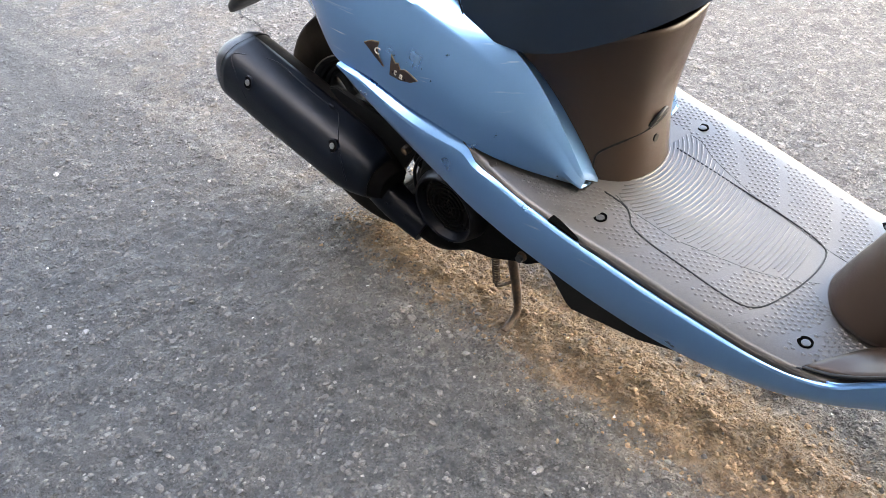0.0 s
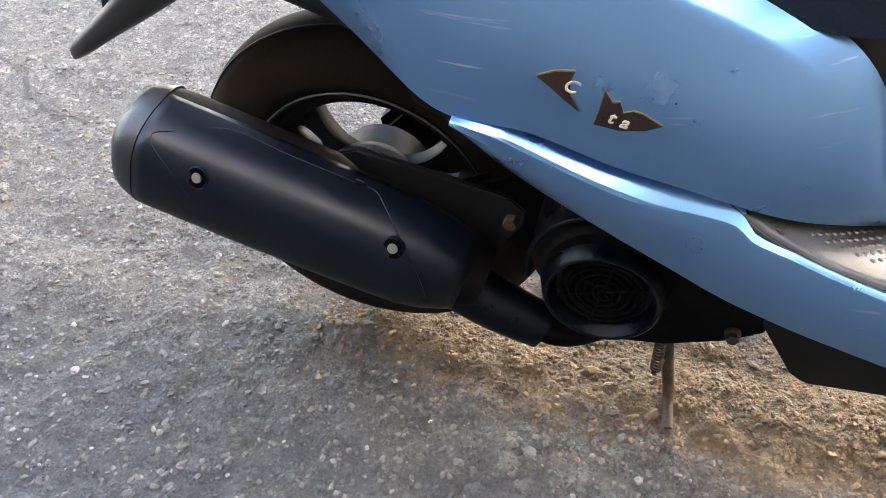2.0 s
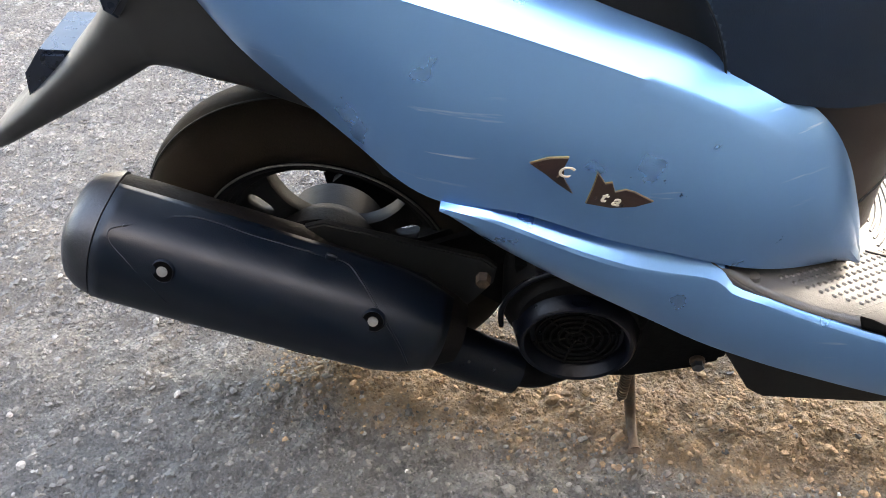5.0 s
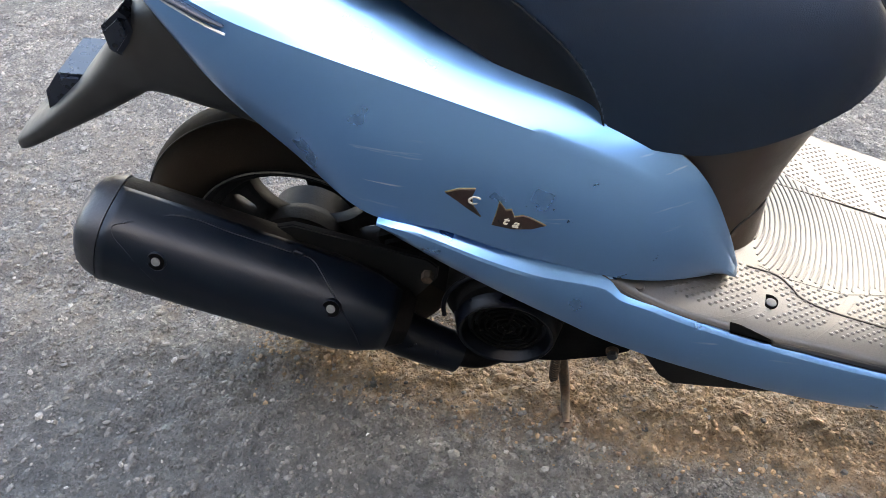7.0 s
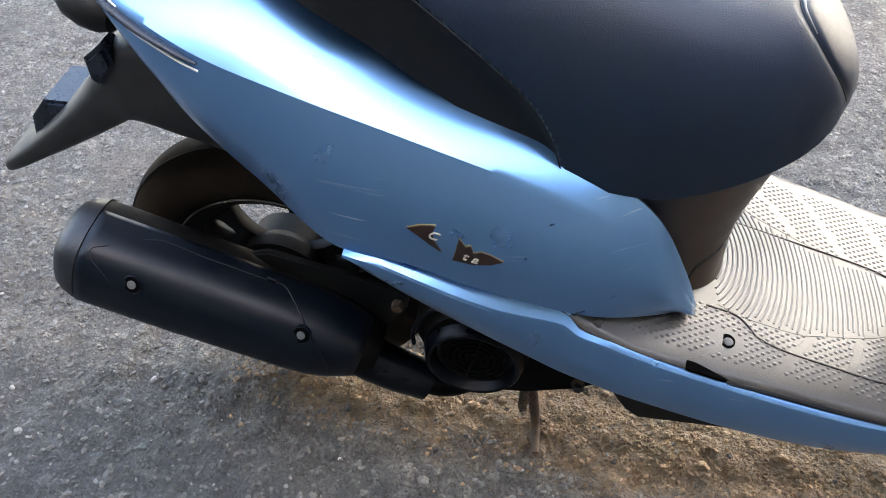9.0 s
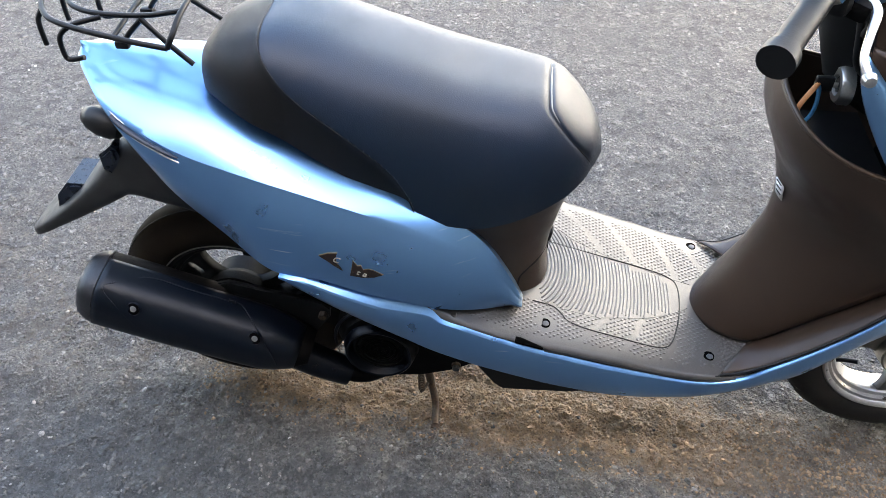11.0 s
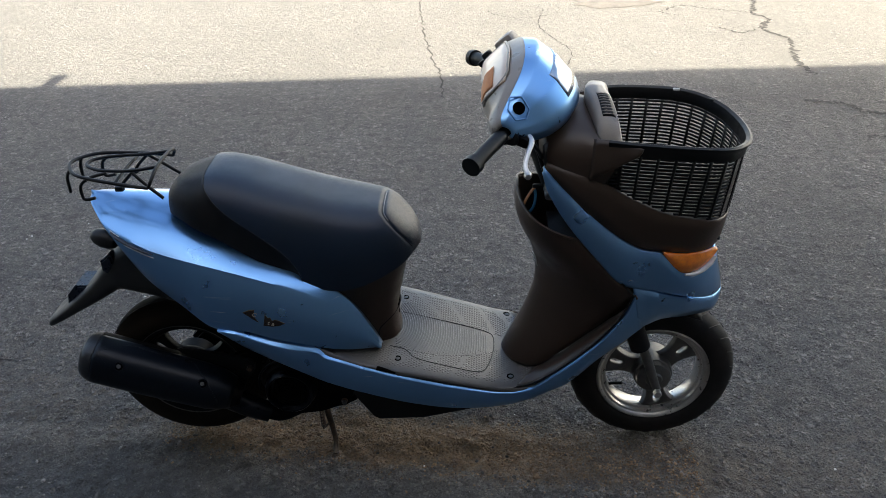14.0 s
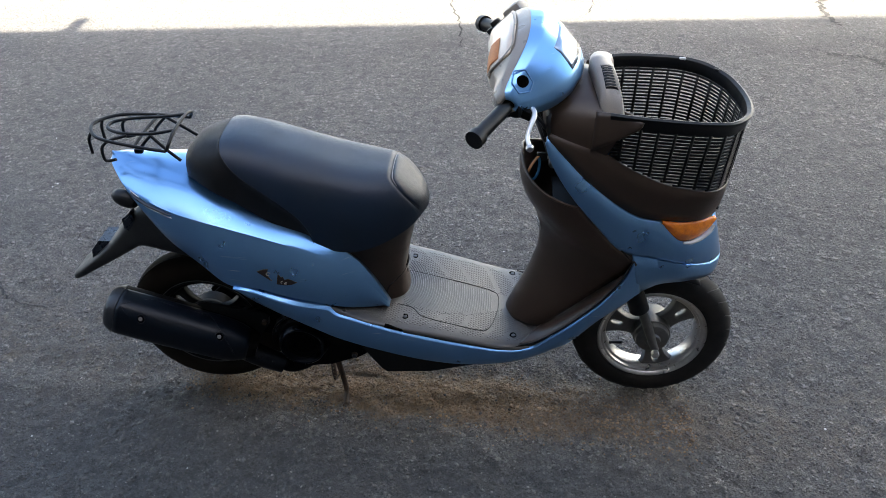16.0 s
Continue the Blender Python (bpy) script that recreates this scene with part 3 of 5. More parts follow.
def wheel(name, at, first, grow, alloy, rubber, polished):
    half_rim = [(-0.014, 0.116), (-0.020, 0.119), (-0.0225, 0.1245), (-0.0295, 0.1265), (-0.0310, 0.1315), (-0.0365, 0.1345), (-0.0385, 0.139), (-0.036, 0.142)]
    rim = half_rim + [(-h, r) for h, r in half_rim[::-1]]
    w = part(name, lathe(rim, at, n=80, closed=True), polished, scooter, "grey cast alloy wheel")
    prof = [(-0.033, 0.139), (-0.039, 0.146), (-0.0420, 0.155), (-0.0425, 0.168), (-0.041, 0.180), (-0.036, 0.191), (-0.026, 0.200), (-0.012, 0.206), (0, 0.207)]
    prof = [(h, 0.139 + (r - 0.139) * grow) for h, r in prof]
    tyre = part("tyre", lathe(prof + [(-h, r) for h, r in prof[-2::-1]], at, n=112, closed=True), rubber, w, "worn black rubber tyre")
    # tread grooves across the shoulders
    grooves = bmesh.new()
    for i in range(26 if grow == 1.0 else 0):
        for side in (-1, 1):
            a0 = 2 * math.pi * (i + (0.5 if side > 0 else 0)) / 26
            pts = []
            for t in np.linspace(0, 1, 6):
                h = side * (0.006 + 0.031 * t)
                r = float(np.interp(-abs(h), [p[0] for p in prof[3:]], [p[1] for p in prof[3:]])) + 0.0003
                a = a0 + 0.16 * t ** 1.3
                pts.append((at[0] + r * math.cos(a), at[1] + h, at[2] + r * math.sin(a)))
            g = tube(pts, 0.0016, 8, 5)
            grooves.from_mesh(g)
    if grow == 1.0:
        part("tread_groove", finish(grooves), BLACK, w, "dark tread grooves across the tyre")
    else:
        r = 0.139 + 0.0645 * grow
        part("tread_groove", tube([(at[0] + r * math.cos(a), at[1] - 0.0195, at[2] + r * math.sin(a)) for a in np.linspace(0, 2 * math.pi, 24, endpoint=False)], 0.0012, 160, 5, True), BLACK, w, "dark groove round the tyre")
    grooves.free() if grow != 1.0 else None
    for i in range(3):
        part("spoke", spoke(radians(first + 120 * i), at, -0.006), alloy, w, "", 0.018)
    part("hub", lathe([(-0.040, 0.0), (-0.040, 0.040), (-0.034, 0.048), (-0.010, 0.052), (0.03, 0.055), (0.034, 0.0)], at, n=48), alloy, w)
    a = radians(first + 165)
    part("valve", tube([(at[0] + r * math.cos(a), at[1] - 0.004 - k, at[2] + r * math.sin(a)) for r, k in ((0.12, 0), (0.105, 0.004), (0.082, 0.016))], 0.0042, 10, 8), BLACK, w, "black tyre valve")
    return w


front_wheel = wheel("front_wheel", (1.18, 0, 0.207), 43, 1.0, ALLOY, RUBBER, POLISHED)
rear_wheel = wheel("rear_wheel", (-0.006, 0, 0.221), 20, 1.10, DULL, DUSTY, DULL)
part("brake_drum", lathe([(-0.060, 0), (-0.060, 0.018), (-0.054, 0.021), (-0.052, 0.036), (-0.048, 0.042), (-0.036, 0.045)], (1.18, 0, 0.207), n=56), ALLOY, front_wheel, "grey front brake drum")
part("rear_hub", lathe([(-0.070, 0.0), (-0.070, 0.036), (-0.066, 0.042), (-0.052, 0.045), (-0.050, 0.050), (-0.036, 0.053), (-0.034, 0.060), (-0.018, 0.062), (-0.012, 0.060), (0.02, 0.040)], (-0.006, 0, 0.221), n=56), ENGINE, rear_wheel, "grimy dark rear hub")

part("hub_ring", lathe([(-0.0515, 0.0445), (-0.0535, 0.0465), (-0.050, 0.0505), (-0.047, 0.049)], (-0.006, 0, 0.221), n=56, closed=True), DULL, rear_wheel, "grey ring of the rear hub")
part("rim_edge", tube([(-0.006 + 0.1415 * math.cos(a), -0.0385, 0.221 + 0.1415 * math.sin(a)) for a in np.linspace(0, 2 * math.pi, 24, endpoint=False)], 0.0013, 140, 6, True), ALLOY, rear_wheel, "worn bright edge of the rim")

# front fork
for side in (-1, 1):
    y = 0.072 * side
    fork = part("fork_leg", tube([(1.045, y, 0.56), (1.095, y, 0.43), (1.131, y, 0.325)], [0.020, 0.022, 0.025], 16, 16), BLACK, scooter, "black front fork leg")
    part("fork_slider", tube([(1.116, y, 0.370), (1.15, y, 0.29), (1.176, y, 0.215), (1.186, y, 0.190)], [0.012, 0.012, 0.0125, 0.010], 20, 14), ALLOY, fork, "grey metal slider")
    part("axle_nut", lathe([(-0.009, 0.0), (-0.009, 0.010), (0.004, 0.011), (0.004, 0.0)], (1.183, y + 0.016 * side, 0.192), n=6), CHROME, fork)
# the fender's lining over the front wheel
arc = [[(1.18 + 0.224 * math.cos(a), y, 0.215 + 0.224 * math.sin(a) - 0.02 * (y / 0.07) ** 2) for y in np.linspace(-0.07, 0.07, 9)] for a in np.linspace(radians(66), radians(165), 30)]
part("front_fender", sheet(arc), BLACK, scooter, "black inner front fender", 0.003)
part("fork_bridge", block((0.06, 0.15, 0.03), (1.05, 0, 0.55), (0, 25, 0), 0.008), BLACK, scooter)


# ---- exhaust ----
AX0, AXD, AXU = np.array([-0.205, -0.128, 0.344]), np.array([0.945, 0.0, -0.327]), np.array([0.327, 0.0, 0.945])


def muffler_point(s, a, k=1.0):
    """s along the axis from the rear end; a: 0 outward, a quarter turn up."""
    ca, sa = math.cos(a), math.sin(a)
    return AX0 + s * AXD + k * (0.058 * np.array([0, -1.0, 0]) * math.copysign(abs(ca) ** 0.72, ca) + (0.056 if sa > 0 else 0.056 * (1 - 0.15 * min(1.0, max(0.0, (s - 0.09) / 0.18)))) * AXU * math.copysign(abs(sa) ** 0.72, sa))


def muffler_body(stations, a0=0.0, a1=2 * math.pi, n=44, whole=True):
    return sheet([[muffler_point(s, a, k) for a in np.linspace(a0, a1, n, endpoint=not whole)] for s, k in stations], whole, whole)


muffler = part("muffler", muffler_body(((0.019, 0.97), (0.045, 0.99), (0.15, 0.985), (0.25, 0.985), (0.30, 0.95), (0.335, 0.83), (0.36, 0.66), (0.378, 0.5))), GRIME, scooter, "grimy brown exhaust muffler")
part("end_cap", muffler_body(((-0.015, 0.25), (-0.0147, 0.52), (-0.0125, 0.69), (-0.007, 0.82), (0.002, 0.915), (0.011, 0.97), (0.018, 1.0), (0.019, 0.93))), SCUFFED, muffler, "scuffed black end cap")
part("heat_shield", muffler_body(((0.0195, 1.001), (0.03, 1.006), (0.12, 1.014), (0.20, 1.014), (0.27, 1.006), (0.302, 0.98), (0.327, 0.90), (0.345, 0.79), (0.358, 0.70)), -1.45, 1.74, 42, False), SHIELD, muffler, "satin black heat shield", 0.0012)


def on_shield(x, z, out=1.016):
    """The point of the heat shield's outer face at x and z."""
    u, v = x - AX0[0], z - AX0[2]
    s, r = u * AXD[0] + v * AXD[2], (u * AXU[0] + v * AXU[2]) / (0.056 * out)
    return muffler_point(s, math.asin(max(-1.0, min(1.0, math.copysign(abs(r) ** (1 / 0.72), r)))), out)


part("shield_edge", tube([on_shield(x, z) for x, z in ((-0.150, 0.3815), (-0.10, 0.369), (-0.04, 0.349), (0.022, 0.328), (0.045, 0.3195), (0.060, 0.312), (0.082, 0.296))] + [on_shield(0.100, 0.268, 1.0), on_shield(0.107, 0.240, 0.985)], 0.0012, 70, 8), SHIELD, muffler)
part("shield_edge", tube([on_shield(x, z) for x, z in ((-0.150, 0.3815), (-0.160, 0.382), (-0.158, 0.375), (-0.144, 0.359), (-0.128, 0.332), (-0.118, 0.312))], 0.0007, 40, 6), SHIELD, muffler)
part("clip", block((0.012, 0.006, 0.013), tuple(on_shield(0.030, 0.3255)), (0, 19, 0), 0.003), SHIELD, muffler)
for x, z in ((-0.113, 0.349), (0.076, 0.292)):
    turn = Matrix.Translation(Vector(on_shield(x, z))) @ Matrix.Rotation(-0.45, 4, "X")
    bolt = part("bolt", lathe([(-0.0024, 0.0), (-0.0024, 0.0050), (0.002, 0.0056), (0.002, 0.0)], (0, 0, 0), n=12), CHROME, muffler, "bright bolt in a dark recess")
    bolt.matrix_world = turn
    # black disc painted in for the shade inside the bolt's recess
    part("recess_shade", lathe([(-0.0010, 0.0), (-0.0012, 0.0100), (0.004, 0.0102), (0.004, 0.0)], (0, 0, 0), n=28), VOID, bolt)
    part("recess_lip", lathe([(-0.0010, 0.0100), (-0.0016, 0.0104), (-0.0002, 0.0114), (0.004, 0.0116), (0.004, 0.0100)], (0, 0, 0), n=28, closed=True), SHIELD, bolt)
part("exhaust_pipe", tube([(0.118, -0.124, 0.205), (0.160, -0.126, 0.182), (0.212, -0.122, 0.155)], [0.030, 0.028, 0.0255], 20, 24), CASE, scooter, "black exhaust joint sleeve")
part("header_pipe", tube([(0.19, -0.122, 0.163), (0.235, -0.112, 0.140), (0.28, -0.09, 0.145), (0.33, -0.06, 0.165), (0.37, -0.03, 0.2)], 0.017, 40, 16), ENGINE, scooter)

# muffler bracket between wheel and engine
bracket = part("muffler_bracket", extrude([(0.0, 0.340), (0.02, 0.347), (0.10, 0.327), (0.175, 0.312), (0.188, 0.300), (0.185, 0.278), (0.165, 0.250), (0.155, 0.235), (0.14, 0.245), (0.12, 0.285), (0.02, 0.322)], -0.106, -0.097, 0.002), BLACK, scooter, "black steel muffler bracket")
part("bracket_bolt", lathe([(-0.008, 0), (-0.008, 0.007), (0.004, 0.008), (0.004, 0)], (0.175, -0.108, 0.287), n=6), RUST, bracket)

# engine
engine = part("engine", block((0.17, 0.16, 0.15), (0.335, 0.0, 0.25), (0, 8, 0), 0.02), ENGINE, scooter, "grimy black engine")
part("cylinder_shroud", lathe([(-0.125, 0.0), (-0.125, 0.060), (-0.10, 0.078), (0.02, 0.082)], (0.272, 0, 0.245), n=40), ENGINE, engine)
fan = part("fan_cover", lathe([(0.02, 0.068), (-0.030, 0.066), (-0.044, 0.062), (-0.056, 0.0585), (-0.0585, 0.056), (-0.057, 0.053), (-0.043, 0.047), (-0.040, 0.0)], (0.272, -0.083, 0.230), n=56), CASE, scooter, "black round engine fan cover")
for r in (0.010, 0.018, 0.026, 0.034, 0.041):
    part("grille_ring", tube([(0.272 + r * math.cos(a), -0.129, 0.230 + r * math.sin(a)) for a in np.linspace(0, 2 * math.pi, 12, endpoint=False)], 0.0018, 36, 6, True), ENGINE, fan)
for i in range(6):
    a = i * math.pi / 3 + 0.3
    part("grille_bar", tube([(0.272 + r * math.cos(a), -0.129, 0.230 + r * math.sin(a)) for r in (0.004, 0.045)], 0.0016, 4, 6), ENGINE, fan)
part("shroud_rim", tube([(0.272 + 0.078 * math.cos(a), -0.118, 0.240 + 0.078 * math.sin(a)) for a in np.linspace(1.6, 3.3, 9)], 0.003, 40, 8), CASE, fan, "edge of the fan shroud")
part("transmission_case", extrude([(0.10, 0.27), (0.19, 0.315), (0.26, 0.30), (0.26, 0.17), (0.222, 0.158), (0.208, 0.178), (0.168, 0.205), (0.12, 0.20)], -0.05, 0.07, 0.008), ENGINE, engine, "grimy black transmission case")
part("gear_bolt", lathe([(-0.007, 0.0), (-0.007, 0.006), (0.01, 0.007)], (0.208, -0.055, 0.255), n=8), GRIME, engine)
part("carburettor_pipe", tube([(0.20, -0.07, 0.34), (0.225, -0.09, 0.332), (0.235, -0.10, 0.30)], 0.011, 18, 10), BLACK, engine)
part("fan_duct", tube([(0.235, -0.085, 0.30), (0.27, -0.095, 0.318), (0.33, -0.09, 0.30)], [0.02, 0.028, 0.022], 20, 14), ENGINE, engine)
part("crankcase", extrude([(0.205, 0.30), (0.235, 0.15), (0.27, 0.128), (0.34, 0.150), (0.40, 0.160), (0.432, 0.18), (0.44, 0.22), (0.40, 0.31)], -0.112, 0.09, 0.012), ENGINE, engine)
part("belt_case", extrude([(-0.03, 0.19), (0.02, 0.165), (0.12, 0.17), (0.28, 0.16), (0.33, 0.19), (0.33, 0.29), (0.26, 0.33), (0.10, 0.29), (0.0, 0.275), (-0.035, 0.24)], 0.075, 0.135, 0.012), ENGINE, engine, "grimy belt case")
part("engine_mount", lathe([(-0.006, 0.0), (-0.006, 0.006), (-0.004, 0.008), (0.03, 0.009)], (0.402, -0.112, 0.186), n=24), RUST, engine, "rusty engine mount boss")
part("mount_nut", lathe([(-0.003, 0), (-0.003, 0.0065), (0.004, 0.007), (0.004, 0)], (0.402, -0.120, 0.186), n=6), WORN, engine)
part("hose", tube([(0.22, -0.06, 0.33), (0.24, -0.08, 0.36), (0.30, -0.07, 0.37), (0.36, -0.05, 0.33)], 0.008, 24, 8), BLACK, engine)
part("inner_tray", extrude([(0.08, 0.40), (0.20, 0.34), (0.40, 0.28), (0.46, 0.33), (0.40, 0.50), (0.10, 0.58), (0.02, 0.52)], -0.10, 0.10, 0.01), BLACK, scooter, "black luggage tub under the seat")
shock = part("rear_shock", tube([(-0.112, 0.10, 0.330), (-0.094, 0.10, 0.40), (-0.06, 0.095, 0.50)], 0.011, 20, 12), ALLOY, scooter, "pale metal rear shock absorber")
part("shock_spring", tube([(-0.085 + 0.02 * math.cos(a) + a * 0.0004, 0.098 + 0.02 * math.sin(a), 0.415 + a * 0.0018) for a in np.linspace(0, 44, 90)], 0.004, 200, 6), BLACK, shock)

# centre stand
stand = part("centre_stand", tube([(0.345, -0.075, 0.14), (0.345, 0.075, 0.14)], 0.011, 8, 12), RUST, scooter, "rusty steel centre stand, folded down")
for side in (-1, 1):
    leg = part("stand_leg", tube([(0.336, 0.060 * side, 0.155), (0.345, 0.063 * side, 0.095), (0.354, 0.067 * side, 0.040), (0.358, 0.074 * side, 0.016), (0.360, 0.092 * side, 0.007), (0.363, 0.117 * side, 0.005)], [0.010, 0.0085, 0.008, 0.0075, 0.0065, 0.006], 40, 10), RUST, stand)
    part("foot", block((0.016, 0.018, 0.007), (0.363, 0.116 * side, 0.003), (0, 0, 8 * side), 0.002), RUST, leg)
coil = [(0.337 + 0.0052 * math.cos(a), -0.098 + 0.0052 * math.sin(a), 0.150 - a * 0.00082) for a in np.linspace(0, 2 * math.pi * 12, 150)]
part("spring", tube(coil, 0.0014, 340, 5), RUST, stand, "rusty coil spring")
part("spring_pin", tube([(0.337, -0.098, 0.090), (0.336, -0.096, 0.078), (0.343, -0.075, 0.072), (0.347, -0.064, 0.074)], 0.003, 14, 6), RUST, stand)
part("under_cover", extrude([(0.405, 0.238), (0.432, 0.190), (0.470, 0.122), (0.484, 0.112), (0.60, 0.118), (0.72, 0.155), (0.85, 0.20), (0.9, 0.25), (0.45, 0.29)], -0.105, 0.105, 0.008), BLACK, scooter, "black plastic belly cover")

# ---- floor ----
FX = [0.345, 0.36, 0.40, 0.45, 0.50, 0.545, 0.60, 0.70, 0.80, 0.86, 0.90]
floor_z = pchip(FX, [0.422, 0.415, 0.388, 0.364, 0.348, 0.337, 0.324, 0.297, 0.273, 0.268, 0.285])
floor_half = pchip(FX, [0.168, 0.182, 0.184, 0.184, 0.182, 0.181, 0.178, 0.173, 0.165, 0.157, 0.150])


def on_floor(x, y, lift=0.0):
    v = y / float(floor_half(x))
    return (x, y, float(floor_z(x)) + lift - 0.006 * min(1, abs(v)) ** 8)


floorboard = part("floorboard", sheet([[on_floor(x, v * float(floor_half(x))) for v in np.linspace(-1, 1, 41)] for x in np.linspace(0.345, 0.90, 60)]), MAT, scooter, "grey-brown textured plastic floorboard", 0.004)
for side in (-1, 1):
    for x0, x1 in ((0.352, 0.498), (0.546, 0.862)):
        strip = [[on_floor(x, side * (float(floor_half(x)) - d), u) for d, u in ((0.011, -0.001), (0.0105, 0.0006), (0.007, 0.0012), (0.003, 0.001), (0.0, -0.0005), (-0.001, -0.006))] for x in np.linspace(x0, x1, 30)]
        part("edge_trim", sheet(strip), MAT, floorboard, "grey-brown plastic edge trim", 0.0012)
LID = [(0.524, -0.093), (0.556, -0.095), (0.571, -0.106), (0.582, -0.119), (0.612, -0.126), (0.668, -0.127), (0.723, -0.127), (0.750, -0.116), (0.766, -0.078), (0.777, -0.02), (0.776, 0.028), (0.760, 0.044), (0.719, 0.050), (0.636, 0.052), (0.545, 0.056)]
part("lid_seam", tube([on_floor(x, y, 0.0022) for x, y in LID], 0.0013, 140, 6), BLACK, floorboard, "dark seam round the floor lid")
NEAR_X, NEAR_Y = [0.50, 0.537, 0.569, 0.619, 0.674, 0.721, 0.761, 0.790], [-0.08, -0.087, -0.096, -0.097, -0.082, -0.066, -0.043, -0.022]
FAR_X, FAR_Y = [0.50, 0.56, 0.588, 0.625, 0.659, 0.719, 0.80], [0.10, 0.095, 0.077, 0.064, 0.055, 0.047, 0.037]
rib_near, rib_far = pchip(NEAR_X, NEAR_Y), pchip(FAR_X, FAR_Y)
for f, x0, x1 in ((rib_near, 0.537, 0.79), (rib_far, 0.545, 0.80)):
    part("floor_line", tube([on_floor(x, float(f(x)), 0.0016) for x in np.linspace(x0, x1, 14)], 0.0008, 60, 5), BLACK, floorboard)
for side in (-1, 1):
    part("front_seam", tube([on_floor(x, side * y, 0.0012) for x, y in ((0.897, 0.075), (0.893, 0.098), (0.884, 0.120), (0.866, 0.138), (0.845, 0.150), (0.822, 0.158))], 0.0015, 40, 6), BLACK, floorboard)

SCREWS = [(0.545, -0.135), (0.815, -0.121), (0.546, 0.124), (0.813, 0.140)]


def in_ribs(x, y):
    return float(rib_near(x)) < y < float(rib_far(x))


# smooth bands between the fields of studs
BANDS = [((0.478, -0.180), (0.545, -0.140)), ((0.572, -0.180), (0.642, -0.098)), ((0.655, -0.178), (0.705, -0.078)), ((0.722, -0.172), (0.760, -0.105)), ((0.780, -0.150), (0.835, -0.05)),
         ((0.560, 0.168), (0.640, 0.070)), ((0.640, 0.168), (0.705, 0.055)), ((0.725, 0.168), (0.775, 0.045)), ((0.790, 0.140), (0.835, 0.05))]


def on_bar(x, y, reach=0.0062):
    for (x0, y0), (x1, y1) in BANDS:
        t = min(1.0, max(0.0, ((x - x0) * (x1 - x0) + (y - y0) * (y1 - y0)) / ((x1 - x0) ** 2 + (y1 - y0) ** 2)))
        bow = 0.006 * math.sin(math.pi * t)
        if math.hypot(x - x0 - (x1 - x0) * t - bow, y - y0 - (y1 - y0) * t) < reach:
            return True
    return False


for (x0, y0), (x1, y1) in BANDS:
    for shift in (-0.0052, 0.0052):
        line = [on_floor(x0 + (x1 - x0) * t + 0.006 * math.sin(math.pi * t) + shift, y0 + (y1 - y0) * t, 0.0014) for t in np.linspace(0.16, 0.97, 7)]
        part("band_edge", tube(line, 0.0008, 24, 5), MAT, floorboard)

studs = bmesh.new()
for i, x in enumerate(np.arange(0.430, 0.885, 0.0062)):
    for y in np.arange(-0.176, 0.177, 0.0084) + (0.0042 if i % 2 else 0):
        if abs(y) > float(floor_half(x)) - 0.021 or in_ribs(x, y) or on_bar(x, y):
            continue
        if any(math.hypot(x - a, y - b) < 0.017 for a, b in SCREWS) or (x < 0.55 and abs(y) < 0.090) or y > 0.158 - (0.46 - x) * 2:
            continue
        if x > 0.785 and abs(y) < 0.035 + (x - 0.785) * 0.6:
            continue
        c = Vector(on_floor(x, y, 0.0022))
        top = [studs.verts.new(c + Vector((0.0015 * math.cos(k), 0.0011 * math.sin(k), 0.0007))) for k in np.arange(6) * math.pi / 3]
        low = [studs.verts.new(c + Vector((0.0034 * math.cos(k), 0.0027 * math.sin(k), -0.0003))) for k in np.arange(6) * math.pi / 3]
        studs.faces.new(top)
        for j in range(6):
            studs.faces.new((low[j], low[(j + 1) % 6], top[(j + 1) % 6], top[j]))
tagged(part("tread_studs", finish(studs, False), MAT, floorboard, "small raised anti-slip studs"), kind="stuff")
for r in np.arange(0.102, 0.335, 0.0060):
    run = []
    for a in np.linspace(-1.1, 1.1, 40):
        k = min(1.0, (r - 0.10) / 0.14)
        x, y = 0.44 + r * (math.cos(a) * (1 - k) + k * math.cos(a * 0.75)), (r * math.sin(a)) * 1.0
        if in_ribs(x, y) and 0.535 < x < 0.768 and abs(y) < 0.1:
            run.append(on_floor(x, y, 0.0019 - 0.0007 * k))
    if len(run) > 4:
        part("tread_rib", tube(run, 0.0017, 22, 6), MAT, floorboard)
for x, y in SCREWS:
    c = on_floor(x, y, 0.002)
    s = part("floor_screw", lathe([(0.0014, 0.0), (0.0020, 0.0035), (0.0016, 0.0054), (-0.002, 0.0058)], (c[0] + 0.0015, c[1] - 0.0018, c[2]), "z", 16), WORN, floorboard, "worn metal floor screw")
    # uncut floor: a black disc paints the recess's shade
    part("recess", lathe([(0.0010, 0.0), (0.0010, 0.0090), (-0.001, 0.0092)], c, "z", 28), VOID, s, "flat black disc for the shade in the screw's recess")
part("floor_screw", lathe([(0.002, 0.0), (0.0022, 0.005), (-0.002, 0.006), (-0.002, 0)], on_floor(0.403, -0.172, 0.002), "z", 16), MAT, floorboard)
# black block laid on the floor to stand for the dark gap
part("edge_notch", block((0.046, 0.013, 0.004), (0.522, -0.1780, 0.3378), (0, 16.5, 1.5), 0.0015), VOID, floorboard, "black block for the dark gap in the floor edge")


